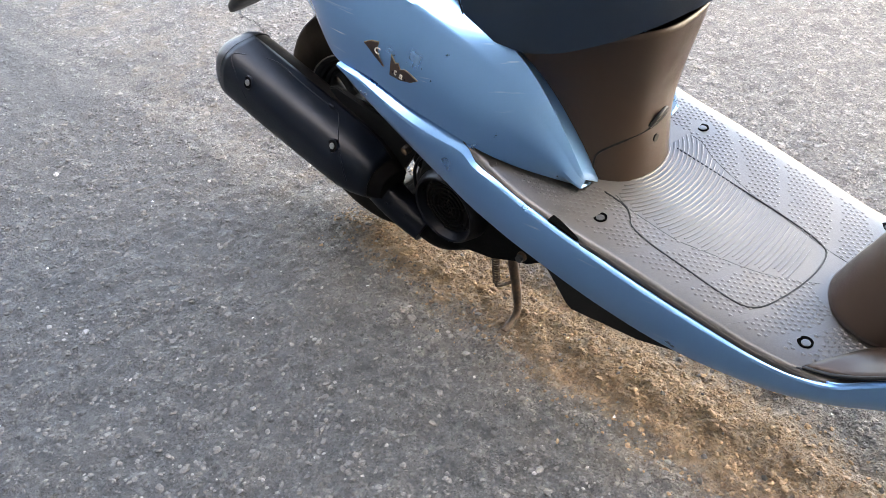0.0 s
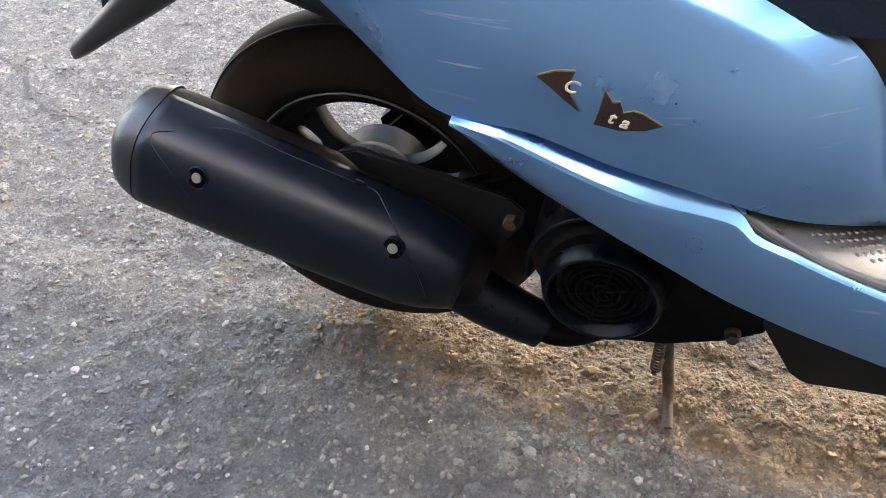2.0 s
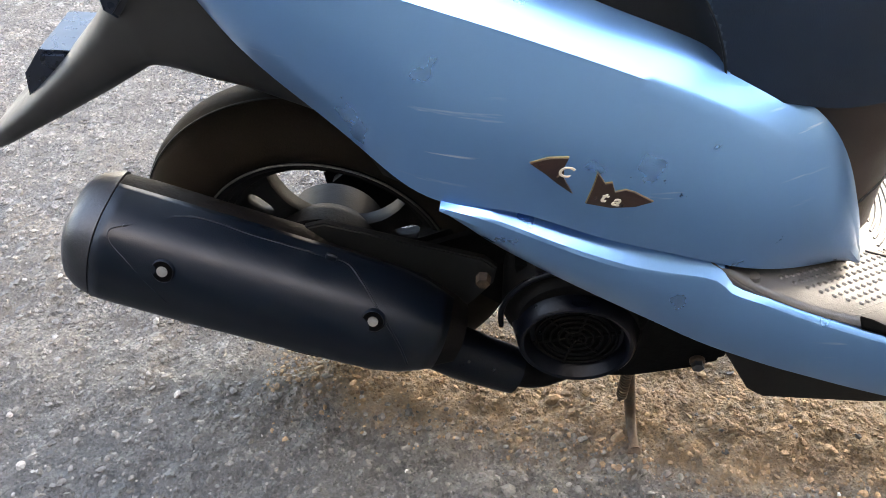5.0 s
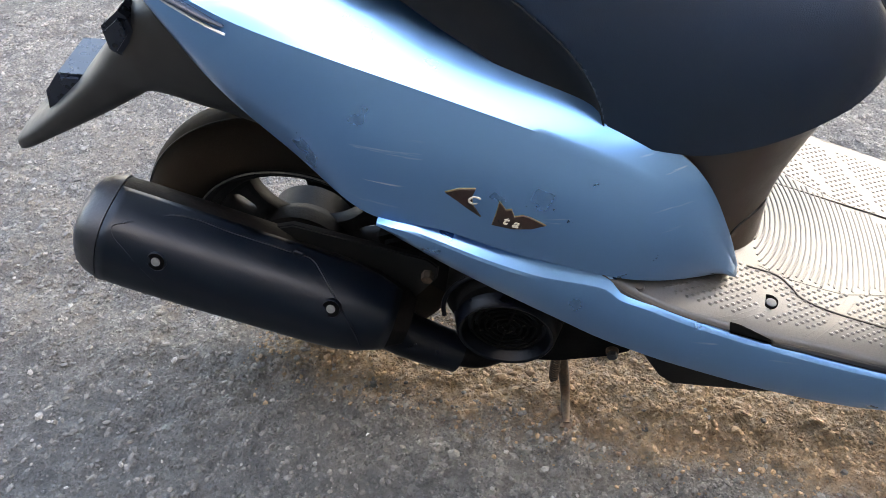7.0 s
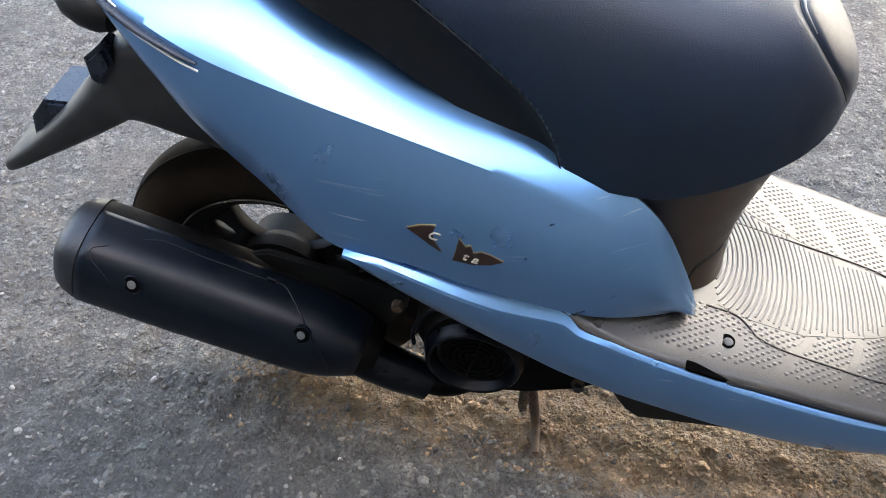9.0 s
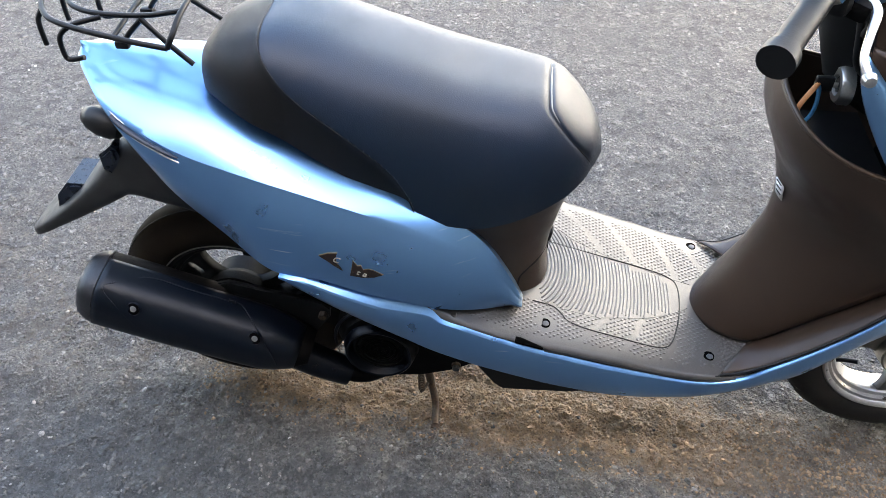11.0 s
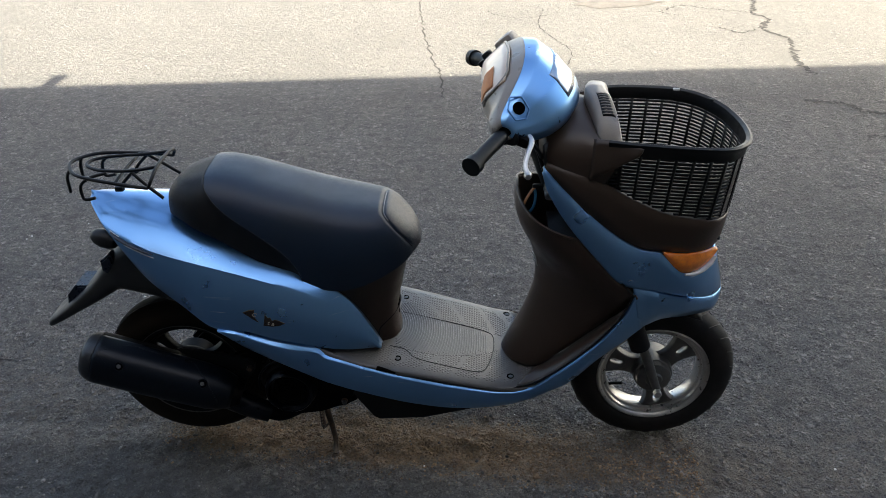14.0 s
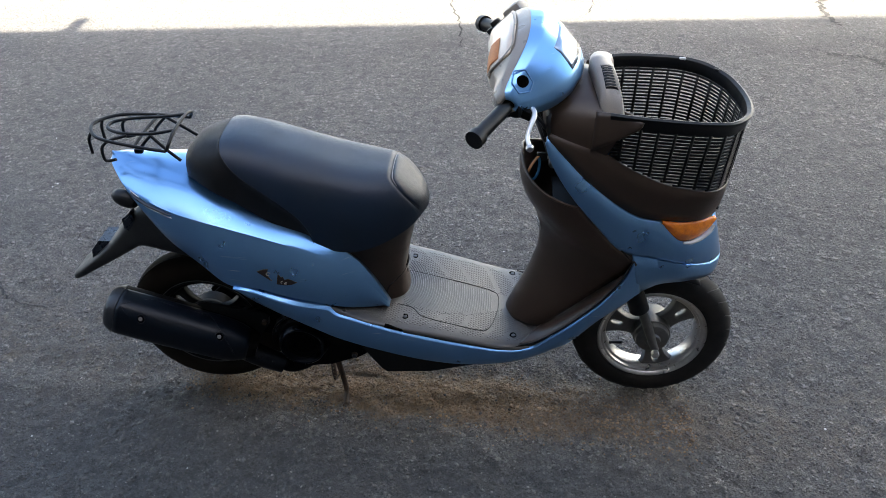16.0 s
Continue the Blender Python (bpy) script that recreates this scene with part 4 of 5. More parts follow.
# ---- panel under the seat ----
def pillar_ring(z):
    f = pchip([0.32, 0.36, 0.40, 0.44, 0.476, 0.53, 0.565], [0.548, 0.543, 0.541, 0.545, 0.553, 0.566, 0.574])
    w = pchip([0.32, 0.36, 0.42, 0.48, 0.53, 0.56], [0.108, 0.110, 0.112, 0.116, 0.124, 0.130])
    x1, hw = float(f(z)), float(w(z))
    return [(x1 - 0.17 * (1 - math.cos(a)), hw * math.copysign(abs(math.sin(a)) ** 0.75, math.sin(a)), z) for a in np.linspace(-math.pi / 1.6, math.pi / 1.6, 41)]


pillar = part("under_seat_panel", sheet([pillar_ring(z) for z in np.linspace(0.32, 0.565, 24)]), BROWN, scooter, "dark brown plastic panel under the seat", 0.003)


def ring_at(z, k, out=0.001):
    r = np.array(pillar_ring(z))
    q = r[int(k)] + (r[int(k) + 1] - r[int(k)]) * (k - int(k))
    away = q - np.array([0.40, 0, z])
    return q + away / np.linalg.norm(away) * out


def on_pillar(y, z, out=0.0016):
    """The point of the panel's front at y and z."""
    r = np.array(pillar_ring(z))
    k = np.interp(y, r[8:33, 1], np.arange(8, 33))
    return ring_at(z, k, out)


part("lid_seam", tube([on_pillar(y, z) for y, z in ((-0.083, 0.346), (-0.082, 0.374), (-0.080, 0.387), (-0.073, 0.396), (-0.056, 0.405), (-0.022, 0.410), (0.010, 0.413), (0.05, 0.415))], 0.0016, 90, 6), BLACK, pillar, "seam of the service lid")
screw = on_pillar(-0.006, 0.388, 0.0)
part("lid_screw", lathe([(0.003, 0.0), (0.003, 0.0055), (-0.003, 0.0065), (-0.003, 0)], tuple(screw), "x", 14), BLACK, pillar)
part("lid_catch", tube([on_pillar(-0.024, 0.414), on_pillar(-0.012, 0.424, 0.004), on_pillar(0.002, 0.427, 0.003), on_pillar(0.012, 0.424)], 0.0035, 18, 8), BLACK, pillar)

# seat details
def seam_angle(x):
    """The angle at which the seam crosses the seat's section at x."""
    lo, hi = float(seat_low(x)), float(seat_top(x))
    return math.asin(min(1.0, max(0.0, (float(seam_z(x)) - lo) / (hi - lo))) ** (1 / 0.72))


seam_pts = [seat_point(0.1335, math.pi / 2, 0.001), seat_point(0.134, 1.3, 0.001)] + [seat_point(x, seam_angle(x), 0.0005) for x in (0.138, 0.145, 0.155, 0.175, 0.205, 0.24, 0.275, 0.305, 0.325, 0.338, 0.346)]
part("seat_seam", tube(seam_pts, 0.0010, 90, 6), BLACK, seat, "stitched seam across the seat")
part("seat_seam", tube([(x, -y, z) for x, y, z in seam_pts], 0.0010, 90, 6), BLACK, seat, "stitched seam across the seat")
nose_pts = [seat_point(float(nose_x(abs(math.cos(a)) ** 1.2)), a, -0.0005) for a in np.linspace(0.25, math.pi - 0.25, 25)]
part("seat_piping", tube(nose_pts, 0.0010, 90, 6), BLACK, seat, "dark seam round the seat's nose")
worn_pts = [seat_point(float(nose_x(abs(math.cos(a)) ** 1.2)) + 0.0035, a, 0.0003) for a in np.linspace(1.05, 1.75, 9)]
part("worn_edge", tube(worn_pts, [0.0004, 0.0012, 0.0008, 0.0014, 0.0004], 40, 6), GREY, seat, "pale worn vinyl along the seam")

# ---- leg shield ----
EDGE = [(0.955, 0.146, 0.668), (0.980, 0.147, 0.640), (1.005, 0.147, 0.608), (1.056, 0.147, 0.559), (1.086, 0.146, 0.524), (1.066, 0.126, 0.476), (1.020, 0.110, 0.418), (0.965, 0.101, 0.360), (0.918, 0.094, 0.312), (0.888, 0.088, 0.280)]
RAMP = [(1.086, 0.146, 0.524), (1.060, 0.145, 0.462), (1.010, 0.149, 0.398), (0.95, 0.151, 0.339), (0.90, 0.151, 0.298), (0.862, 0.152, 0.276), (0.828, 0.157, 0.271)]
CORE = [(0.828, 0.0, 0.742), (0.824, 0.0, 0.70), (0.834, 0.0, 0.655), (0.858, 0.0, 0.60), (0.874, 0.0, 0.54), (0.875, 0.0, 0.48), (0.862, 0.0, 0.43), (0.840, 0.0, 0.37), (0.812, 0.0, 0.31), (0.795, 0.0, 0.268)]
E_, C_ = spline(EDGE, 54), spline(CORE, 54)


def shield_point(i, t):
    e, c = E_[i], C_[i]
    k = 2.3 - 0.8 * min(1, i / 20)
    return (c[0] + (e[0] - c[0]) * t ** k, -e[1] * math.sin(t * math.pi / 2) ** 0.9, c[2] + (e[2] - c[2]) * t ** 1.1)


leg_shield = part("inner_leg_shield", sheet([[flip(shield_point(i, t)) for t in np.linspace(1, 0, 17)[:-1]] + [shield_point(i, t) for t in np.linspace(0, 1, 17)] for i in range(54)]), BROWN, scooter, "dark brown plastic inner leg shield", 0.003)
lip_r = [shield_point(0, t) for t in np.linspace(0, 1, 10)]
part("pocket_lip", tube([tuple(flip(p)) for p in lip_r[:0:-1]] + lip_r, 0.0035, 70, 8), BROWN, leg_shield)
for side in (1, -1):
    part("shield_edge", tube([(x, -side * (y + 0.001), z) for x, y, z in EDGE[3:5] + RAMP], 0.0024, 60, 8), BLACK, leg_shield, "dark rubber edge strip")
    outer = spline(RAMP, 40)
    inner = spline([(x + 0.008, y, z - 0.004) for x, y, z in EDGE[4:-1]] + [(0.890, 0.080, 0.279)], 40)
    flange = np.stack([outer + (inner - outer) * t + np.array([0, 0, 0.004 * math.sin(math.pi * t)]) for t in np.linspace(0, 1.25, 11)], 1)
    part("foot_flange", sheet(flange * np.array([1, -side, 1])), BROWN, leg_shield, "brown flange rising from the floor", 0.003)
# small maker's plate on the column
a, b = np.array(shield_point(19, 0.02)), np.array(shield_point(24, 0.02))
up = (b - a) / np.linalg.norm(b - a)
plate = []
for i, t in ((20, 0.0), (23, 0.0)):
    plate.append([np.array(shield_point(i, s)) + np.array([-0.004, -0.002, 0]) for s in (0.03, 0.07, 0.11)])
label_plate = part("label_plate", sheet(plate), WHITE, leg_shield, "small silver label with unreadable lines", 0.0015)
for k in (20.4, 21.5, 22.6):
    i = int(k)
    part("label_line", tube([np.array(shield_point(i, s)) + np.array([-0.0055, -0.003, 0]) for s in (0.045, 0.07, 0.095)], 0.0010, 8, 5), BLACK, label_plate)

# pocket behind the lip
edge_x = pchip([0.60, 0.668, 0.706, 0.775, 0.822, 0.87], [0.985, 0.955, 0.934, 0.892, 0.876, 0.868])
back = [[(float(edge_x(z)) + 0.006 + 0.045 * (1 - (y / 0.136) ** 2), y * (1.0 if z < 0.8 else 1.0 - (z - 0.8) * 1.5), z) for y in np.linspace(-0.136, 0.136, 21)] for z in np.linspace(0.60, 0.88, 15)]
pocket = part("glove_pocket", sheet(back), BLACK, scooter, "black open glove pocket", 0.003)
part("pocket_floor", extrude([(0.905, 0.60), (0.99, 0.60), (0.99, 0.612), (0.905, 0.612)], -0.095, 0.095, 0.002), BLACK, pocket)
part("ignition_lock", lathe([(-0.006, 0.0), (-0.006, 0.012), (-0.012, 0.014), (-0.012, 0.022), (-0.007, 0.0255), (0.004, 0.026), (0.004, 0.0)], (0.900, -0.045, 0.742), "x", 32), CHROME, pocket, "bright ring of the ignition lock")
part("lock_face", lathe([(-0.002, 0.0), (-0.002, 0.0098), (0.0, 0.0098)], (0.892, -0.045, 0.742), "x", 20), BLACK, pocket)

# ---- front upper cover and basket ----
def across(stations, n_side=6):
    """A cover that runs across the scooter: for each x the half outline from the right lower edge to the middle."""
    rows = []
    for x, half in stations:
        h = spline([(x, -y, z) for y, z in half], 12)
        rows.append(np.vstack([h, flip(h[::-1][1:])]))
    return np.array(rows)


neck = part("front_upper_cover", sheet(across([
    (0.868, [(0.100, 0.850), (0.090, 0.875), (0.060, 0.895), (0.0, 0.902)]),
    (0.885, [(0.122, 0.826), (0.112, 0.868), (0.075, 0.898), (0.0, 0.912)]),
    (0.92, [(0.136, 0.800), (0.124, 0.868), (0.085, 0.905), (0.0, 0.925)]),
    (0.96, [(0.143, 0.790), (0.134, 0.868), (0.095, 0.908), (0.0, 0.935)]),
    (1.00, [(0.147, 0.800), (0.144, 0.865), (0.110, 0.895), (0.0, 0.925)]),
    (1.03, [(0.150, 0.850), (0.150, 0.872), (0.130, 0.885), (0.0, 0.890)])])), BROWN, scooter, "dark brown plastic upper front cover", 0.003)
B_LOW = [(0.876, 0.124, 0.828), (0.914, 0.137, 0.790), (0.968, 0.146, 0.735), (1.032, 0.148, 0.680), (1.088, 0.145, 0.645), (1.15, 0.140, 0.633), (1.222, 0.127, 0.628), (1.268, 0.085, 0.628), (1.286, 0.03, 0.628), (1.288, 0, 0.628)]
B_UP = [(0.880, 0.124, 0.840), (0.94, 0.139, 0.823), (0.998, 0.147, 0.805), (1.06, 0.150, 0.770), (1.126, 0.152, 0.738), (1.19, 0.151, 0.722), (1.243, 0.138, 0.712), (1.279, 0.090, 0.703), (1.295, 0.03, 0.70), (1.297, 0, 0.70)]
tub = between(B_UP, B_LOW, 70, [(0, -0.004, 0), (0.03, 0, 0), (0.3, 0.003, 0), (0.7, 0.003, 0), (0.95, 0, 0), (1, -0.010, 0)])
tub[-1, :, 1] = 0
tub = np.vstack([flip(tub), tub[::-1][1:]])
basket = part("basket", sheet(tub, sharp=70), BROWN, scooter, "dark brown plastic front basket with slatted sides", 0.004)
part("basket_floor", extrude([(1.05, 0.675), (1.27, 0.640), (1.27, 0.648), (1.05, 0.685)], -0.10, 0.10, 0.002), BLACK, basket)
part("basket_back", sheet([[(x, y, z) for y in np.linspace(-0.145, 0.145, 9)] for x, z in ((1.045, 0.70), (1.035, 0.78), (1.03, 0.885))]), BROWN, basket, "", 0.004)

RIM = [(1.005, 0.146, 0.897), (1.06, 0.163, 0.897), (1.13, 0.169, 0.893), (1.195, 0.168, 0.888), (1.250, 0.150, 0.880), (1.290, 0.100, 0.872), (1.306, 0.045, 0.867), (1.310, 0, 0.866)]
BOT = [(0.998, 0.144, 0.720), (1.06, 0.149, 0.718), (1.126, 0.151, 0.715), (1.19, 0.150, 0.712), (1.238, 0.136, 0.708), (1.276, 0.090, 0.703), (1.293, 0.04, 0.70), (1.297, 0, 0.70)]


def round_basket(pts, n):
    c = spline(pts, n)
    c[-1, 1] = 0
    return np.vstack([flip(c), c[::-1][1:]])


rim_line, bot_line = round_basket(RIM, 60), round_basket(BOT, 60)
cut = np.array(B_UP)
cut_x, cut_z = cut[:, 0], cut[:, 2]
outward = np.gradient(rim_line, axis=0)
outward = np.stack([-outward[:, 1], outward[:, 0], 0 * outward[:, 0]], 1)
outward /= np.linalg.norm(outward, axis=1)[:, None]
outward *= np.sign(np.sum(outward * (rim_line - np.array([1.15, 0, 0.88])), 1))[:, None]
rim_rows = [rim_line + outward * o + np.array([0, 0, u]) for o, u in ((0.002, -0.026), (0.004, -0.010), (0.010, -0.002), (0.011, 0.003), (0.006, 0.006), (-0.002, 0.003), (-0.005, -0.006), (-0.004, -0.024))]
part("basket_rim", sheet(np.stack(rim_rows, 1), True, True), BLACK, basket, "black rounded basket rim")
for side in (-1, 1):
    a = spline([(0.975, 0.135 * side, 0.899), (1.02, 0.150 * side, 0.899), (1.068, 0.176 * side, 0.893)], 12)
    c = spline([(0.968, 0.148 * side, 0.812), (1.015, 0.160 * side, 0.842), (1.060, 0.1765 * side, 0.877)], 12)
    part("rim_corner", sheet(np.stack([a + (c - a) * t + np.array([0, 0.004 * side * math.sin(math.pi * t), 0]) for t in np.linspace(0, 1, 7)], 1)), BROWN, basket, "brown wedge clasping the rim", 0.004)

PITCH = 0.0080
for k in range(1, 23):
    drop = 0.020 + k * PITCH
    run = []
    for i in range(len(rim_line)):
        top, low = rim_line[i], bot_line[i]
        t = drop / (top[2] - low[2])
        p = top + (low - top) * t
        limit = float(np.interp(p[0], cut_x, cut_z))
        run.append(p if (p[2] > limit + 0.002 and t < 1.04) else None)
    piece = []
    for p in run + [None]:
        if p is not None:
            piece.append(p)
        elif piece:
            if len(piece) > 3:
                c = np.array(piece)
                part("slat", sheet(np.stack([c + np.array([0, 0, 0.0023]), c - np.array([0, 0, 0.0023])], 1)), BLACK, basket, "", 0.0035)
            piece = []
ribs = list(range(4, len(rim_line) - 3, 5))
for i in ribs:
    top, low = rim_line[i], bot_line[i]
    limit = float(np.interp(low[0], cut_x, cut_z))
    t1 = min(1.0, (top[2] - limit) / (top[2] - low[2]) - 0.02)
    tan = rim_line[i + 1] - rim_line[i - 1]
    tan /= np.linalg.norm(tan)
    a, b = top + np.array([0, 0, -0.015]), top + (low - top) * t1
    part("rib", sheet([[p - tan * 0.003, p + tan * 0.003] for p in (a, (a + b) / 2, b)]), BLACK, basket, "", 0.006)
for i in (60 + 18, 60 + 30):
    part("rim_clip", block((0.016, 0.006, 0.007), tuple(rim_line[i] + np.array([0, 0, 0.003])), (0, 0, math.degrees(math.atan2(*(rim_line[i + 1] - rim_line[i - 1])[1::-1]))), 0.002), WHITE if i == 60 + 30 else BLACK, basket, "small pale clip on the rim")

# grey cover between handlebar and basket
arch = pchip([0, 0.04, 0.08, 0.105, 0.120, 0.130], [0.962, 0.956, 0.936, 0.914, 0.893, 0.872])
grey = []
for y in np.linspace(-0.130, 0.130, 41):
    z = float(arch(abs(y)))
    lean = 0.022 * (1 - abs(y) / 0.13)
    grey.append([(x - lean, y, z + u) for x, u in ((0.988, -0.05), (0.990, -0.008), (0.995, -0.001), (1.005, 0.002), (1.022, 0.0), (1.032, -0.006), (1.037, -0.018), (1.040, -0.055))])
top_cover = part("top_cover", sheet(grey), COVER, scooter, "grey-brown plastic cover behind the basket", 0.003)
grille = part("vent_grille", sheet([[(x - 0.022 * (1 - abs(y) / 0.13), y, float(arch(abs(y))) + u) for x, u in ((1.002, 0.0032), (1.012, 0.0042), (1.022, 0.0035), (1.028, 0.0))] for y in np.linspace(-0.092, -0.038, 12)]), BLACK, top_cover, "dark vent grille", 0.002)
for i in range(9):
    y = -0.089 + 0.0060 * i
    part("vent_bar", tube([(x - 0.022 * (1 - abs(y) / 0.13), y, float(arch(abs(y))) + u) for x, u in ((1.003, 0.0045), (1.012, 0.0055), (1.024, 0.0035))], 0.0011, 8, 6), COVER, grille)

# ---- handlebar ----
HB = [(0.0, [(0.838, 1.042), (0.868, 1.040), (0.912, 1.010), (0.945, 0.972), (0.955, 0.945), (0.942, 0.915)], [(0.838, 1.042), (0.812, 1.030), (0.765, 0.985), (0.755, 0.944), (0.82, 0.910), (0.942, 0.915)]),
      (0.05, [(0.836, 1.038), (0.864, 1.036), (0.906, 1.005), (0.938, 0.968), (0.948, 0.940), (0.934, 0.910)], [(0.836, 1.038), (0.809, 1.026), (0.762, 0.981), (0.752, 0.942), (0.815, 0.908), (0.934, 0.910)]),
      (0.09, [(0.828, 1.024), (0.853, 1.022), (0.892, 0.994), (0.920, 0.958), (0.928, 0.932), (0.912, 0.904)], [(0.828, 1.024), (0.802, 1.012), (0.760, 0.972), (0.752, 0.938), (0.800, 0.908), (0.912, 0.904)]),
      (0.125, [(0.812, 1.003), (0.834, 1.001), (0.866, 0.979), (0.890, 0.946), (0.896, 0.924), (0.880, 0.900)], [(0.812, 1.003), (0.791, 0.995), (0.768, 0.963), (0.764, 0.932), (0.790, 0.906), (0.880, 0.900)]),
      (0.155, [(0.794, 0.978), (0.812, 0.978), (0.834, 0.963), (0.852, 0.940), (0.856, 0.922), (0.842, 0.904)], [(0.794, 0.978), (0.780, 0.972), (0.764, 0.953), (0.762, 0.932), (0.782, 0.910), (0.842, 0.904)]),
      (0.178, [(0.785, 0.962), (0.796, 0.961), (0.808, 0.953), (0.820, 0.940), (0.822, 0.930), (0.814, 0.918)], [(0.785, 0.962), (0.778, 0.958), (0.768, 0.946), (0.768, 0.934), (0.780, 0.920), (0.814, 0.918)]),
      (0.186, [(0.788, 0.950), (0.794, 0.949), (0.800, 0.946), (0.805, 0.940), (0.806, 0.935), (0.802, 0.930)], [(0.788, 0.950), (0.784, 0.948), (0.780, 0.942), (0.780, 0.936), (0.786, 0.931), (0.802, 0.930)])]


LEAN = 0.065


def handle_half(which):
    rows = []
    for y, *s in HB:
        c = np.array([(x, -y, z) for x, z in s[which]])
        at = [k + t for k in range(5) for t in (0.06, 0.35, 0.65, 0.94)]
        rows.append(np.vstack([c[:1], [[np.interp(k, range(6), c[:, d]) for d in range(3)] for k in at], c[-1:]]))
    cols = np.stack(rows)
    fine = np.stack([spline(cols[:, j], 30) for j in range(cols.shape[1])], 1)
    fine[0, :, 1] = 0
    whole = np.vstack([fine[::-1], flip(fine[1:])])
    whole[:, :, 2] += LEAN * (whole[:, :, 1] + 0.155)
    return whole


head = part("handlebar_front_cover", sheet(handle_half(0), sharp=24), BLUE, scooter, "light blue metallic handlebar cover", 0.003)
rear = part("handlebar_rear_cover", sheet(handle_half(1), sharp=24), COVER, scooter, "grey-brown plastic rear handlebar cover", 0.003)
# mirror holes, and the speedometer
front_grid, rear_grid = handle_half(0), handle_half(1)


def grid_normal(G, i, j, away):
    n = np.cross(G[i + 1, j] - G[i - 1, j], G[i, j + 1] - G[i, j - 1])
    n /= np.linalg.norm(n)
    return n * np.sign(n @ (G[i, j] - np.array(away)))


for side in (-1, 1):
    flat = np.linalg.norm(front_grid - np.array([0.816, 0.154 * side, 0.970 + LEAN * (0.154 * side + 0.155)]), axis=2)[1:-1, 1:-1]
    i, j = (k + 1 for k in np.unravel_index(np.argmin(flat), flat.shape))
    n = grid_normal(front_grid, i, j, (0.85, 0, 0.94))
    turn = Vector(n).to_track_quat("Z", "Y").to_matrix().to_4x4()
    # no opening is cut; a black disc paints the hole's darkness
    hole = part("mirror_hole", lathe([(0.0022, 0.0), (0.0022, 0.0104), (0.0030, 0.0110), (0.0026, 0.0125), (-0.008, 0.0130)], (0, 0, 0), "z", 28), VOID, head, "flat black disc for the dark mirror hole")
    hole.matrix_world = Matrix.Translation(Vector(front_grid[i, j] + n * 0.002)) @ turn
    corners = [(0.022, -0.006), (0.012, 0.022), (-0.014, 0.024), (-0.024, 0.002), (-0.014, -0.022), (0.010, -0.023)]
    frame_pts = [(a[0] + (b[0] - a[0]) * t, a[1] + (b[1] - a[1]) * t, 0.0004) for a, b in zip(corners, corners[1:] + corners[:1]) for t in (0.08, 0.36, 0.64, 0.92)]
    edge_ring = part("recess_edge", tube(frame_pts, 0.0018, 96, 6, True), BLUE, head, "edge of the mirror mount")
    edge_ring.matrix_world = hole.matrix_world.copy()
mid = len(rear_grid) // 2
lifted = np.array([[rear_grid[i, j] + grid_normal(rear_grid, i, j, (0.85, 0, 0.94)) * (0.0035 + 0.003 * (1 - ((i - mid) / 14) ** 2)) for j in range(5, 12)] for i in range(mid - 14, mid + 15)])
gauge = part("speedometer", sheet(lifted), DIAL, scooter, "pale speedometer dial under glass", 0.003)
border = [lifted[i, 0] for i in range(2, 28, 4)] + [lifted[28, j] for j in (2, 4)] + [lifted[i, 6] for i in range(26, 1, -4)] + [lifted[0, j] for j in (4, 2)]
part("bezel", tube(border, 0.0032, 90, 8, True), COVER, gauge, "grey dial frame")
lamp_glass = np.array([[front_grid[i, j] + grid_normal(front_grid, i, j, (0.85, 0, 0.94)) * 0.0016 for j in range(7, 13)] for i in range(mid - 10, mid + 11)])
part("headlamp", sheet(lamp_glass), LENS, head, "clear headlamp lens in the handlebar cover", 0.001)
part("dial_patch", sheet(lifted[1:12, 2:7] + np.array([-0.002, 0, 0.0025])), STRAP, gauge, "orange patch on the dial", 0.001)

for side in (-1, 1):
    up = 0.0 if side < 0 else 0.028
    bar = part("grip", tube([(0.795, 0.165 * side, 0.930 + up), (0.762, 0.222 * side, 0.919 + up), (0.730, 0.278 * side, 0.909 + up)], 0.0152, 24, 20), BLACK, scooter, "black rubber handlebar grip")
    part("grip_flange", lathe([(-0.004, 0.012), (-0.004, 0.022), (0.004, 0.022), (0.004, 0.012)], (0.789, 0.176 * side, 0.928 + up), "y", 28, True), BLACK, bar)
    part("bar_end", tube([(0.735, 0.270 * side, 0.9105 + up), (0.727, 0.284 * side, 0.908 + up)], 0.0195, 6, 24), BLACK, bar, "black grip end")
    part("switch_box", block((0.045, 0.032, 0.038), (0.803, 0.164 * side, 0.922 + up), (0, 0, 30 * side), 0.010), BLACK, scooter, "black switch housing")
    lever = part("brake_lever", tube([(0.838, 0.160 * side, 0.922 + up), (0.846, 0.180 * side, 0.914 + up), (0.838, 0.205 * side, 0.900 + up), (0.832, 0.225 * side, 0.884 + up), (0.836, 0.240 * side, 0.872 + up)], [0.006, 0.0064, 0.0052, 0.0048, 0.0055], 40, 10, flat=0.7), CHROME, scooter, "bright metal brake lever")
    part("lever_ball", lathe([(-0.009, 0.0), (-0.007, 0.006), (0, 0.0085), (0.007, 0.006), (0.009, 0.0)], (0.837, 0.243 * side, 0.870 + up), "y", 14), CHROME, lever)
    part("lever_perch", block((0.035, 0.030, 0.022), (0.830, 0.165 * side, 0.911 + up), (0, 10, 30 * side), 0.006), ENGINE, lever)
part("mirror_boss", block((0.05, 0.045, 0.03), (0.806, 0.158, 1.012), (0, -40, -20), 0.010), COVER, scooter, "grey-brown boss for the left mirror")
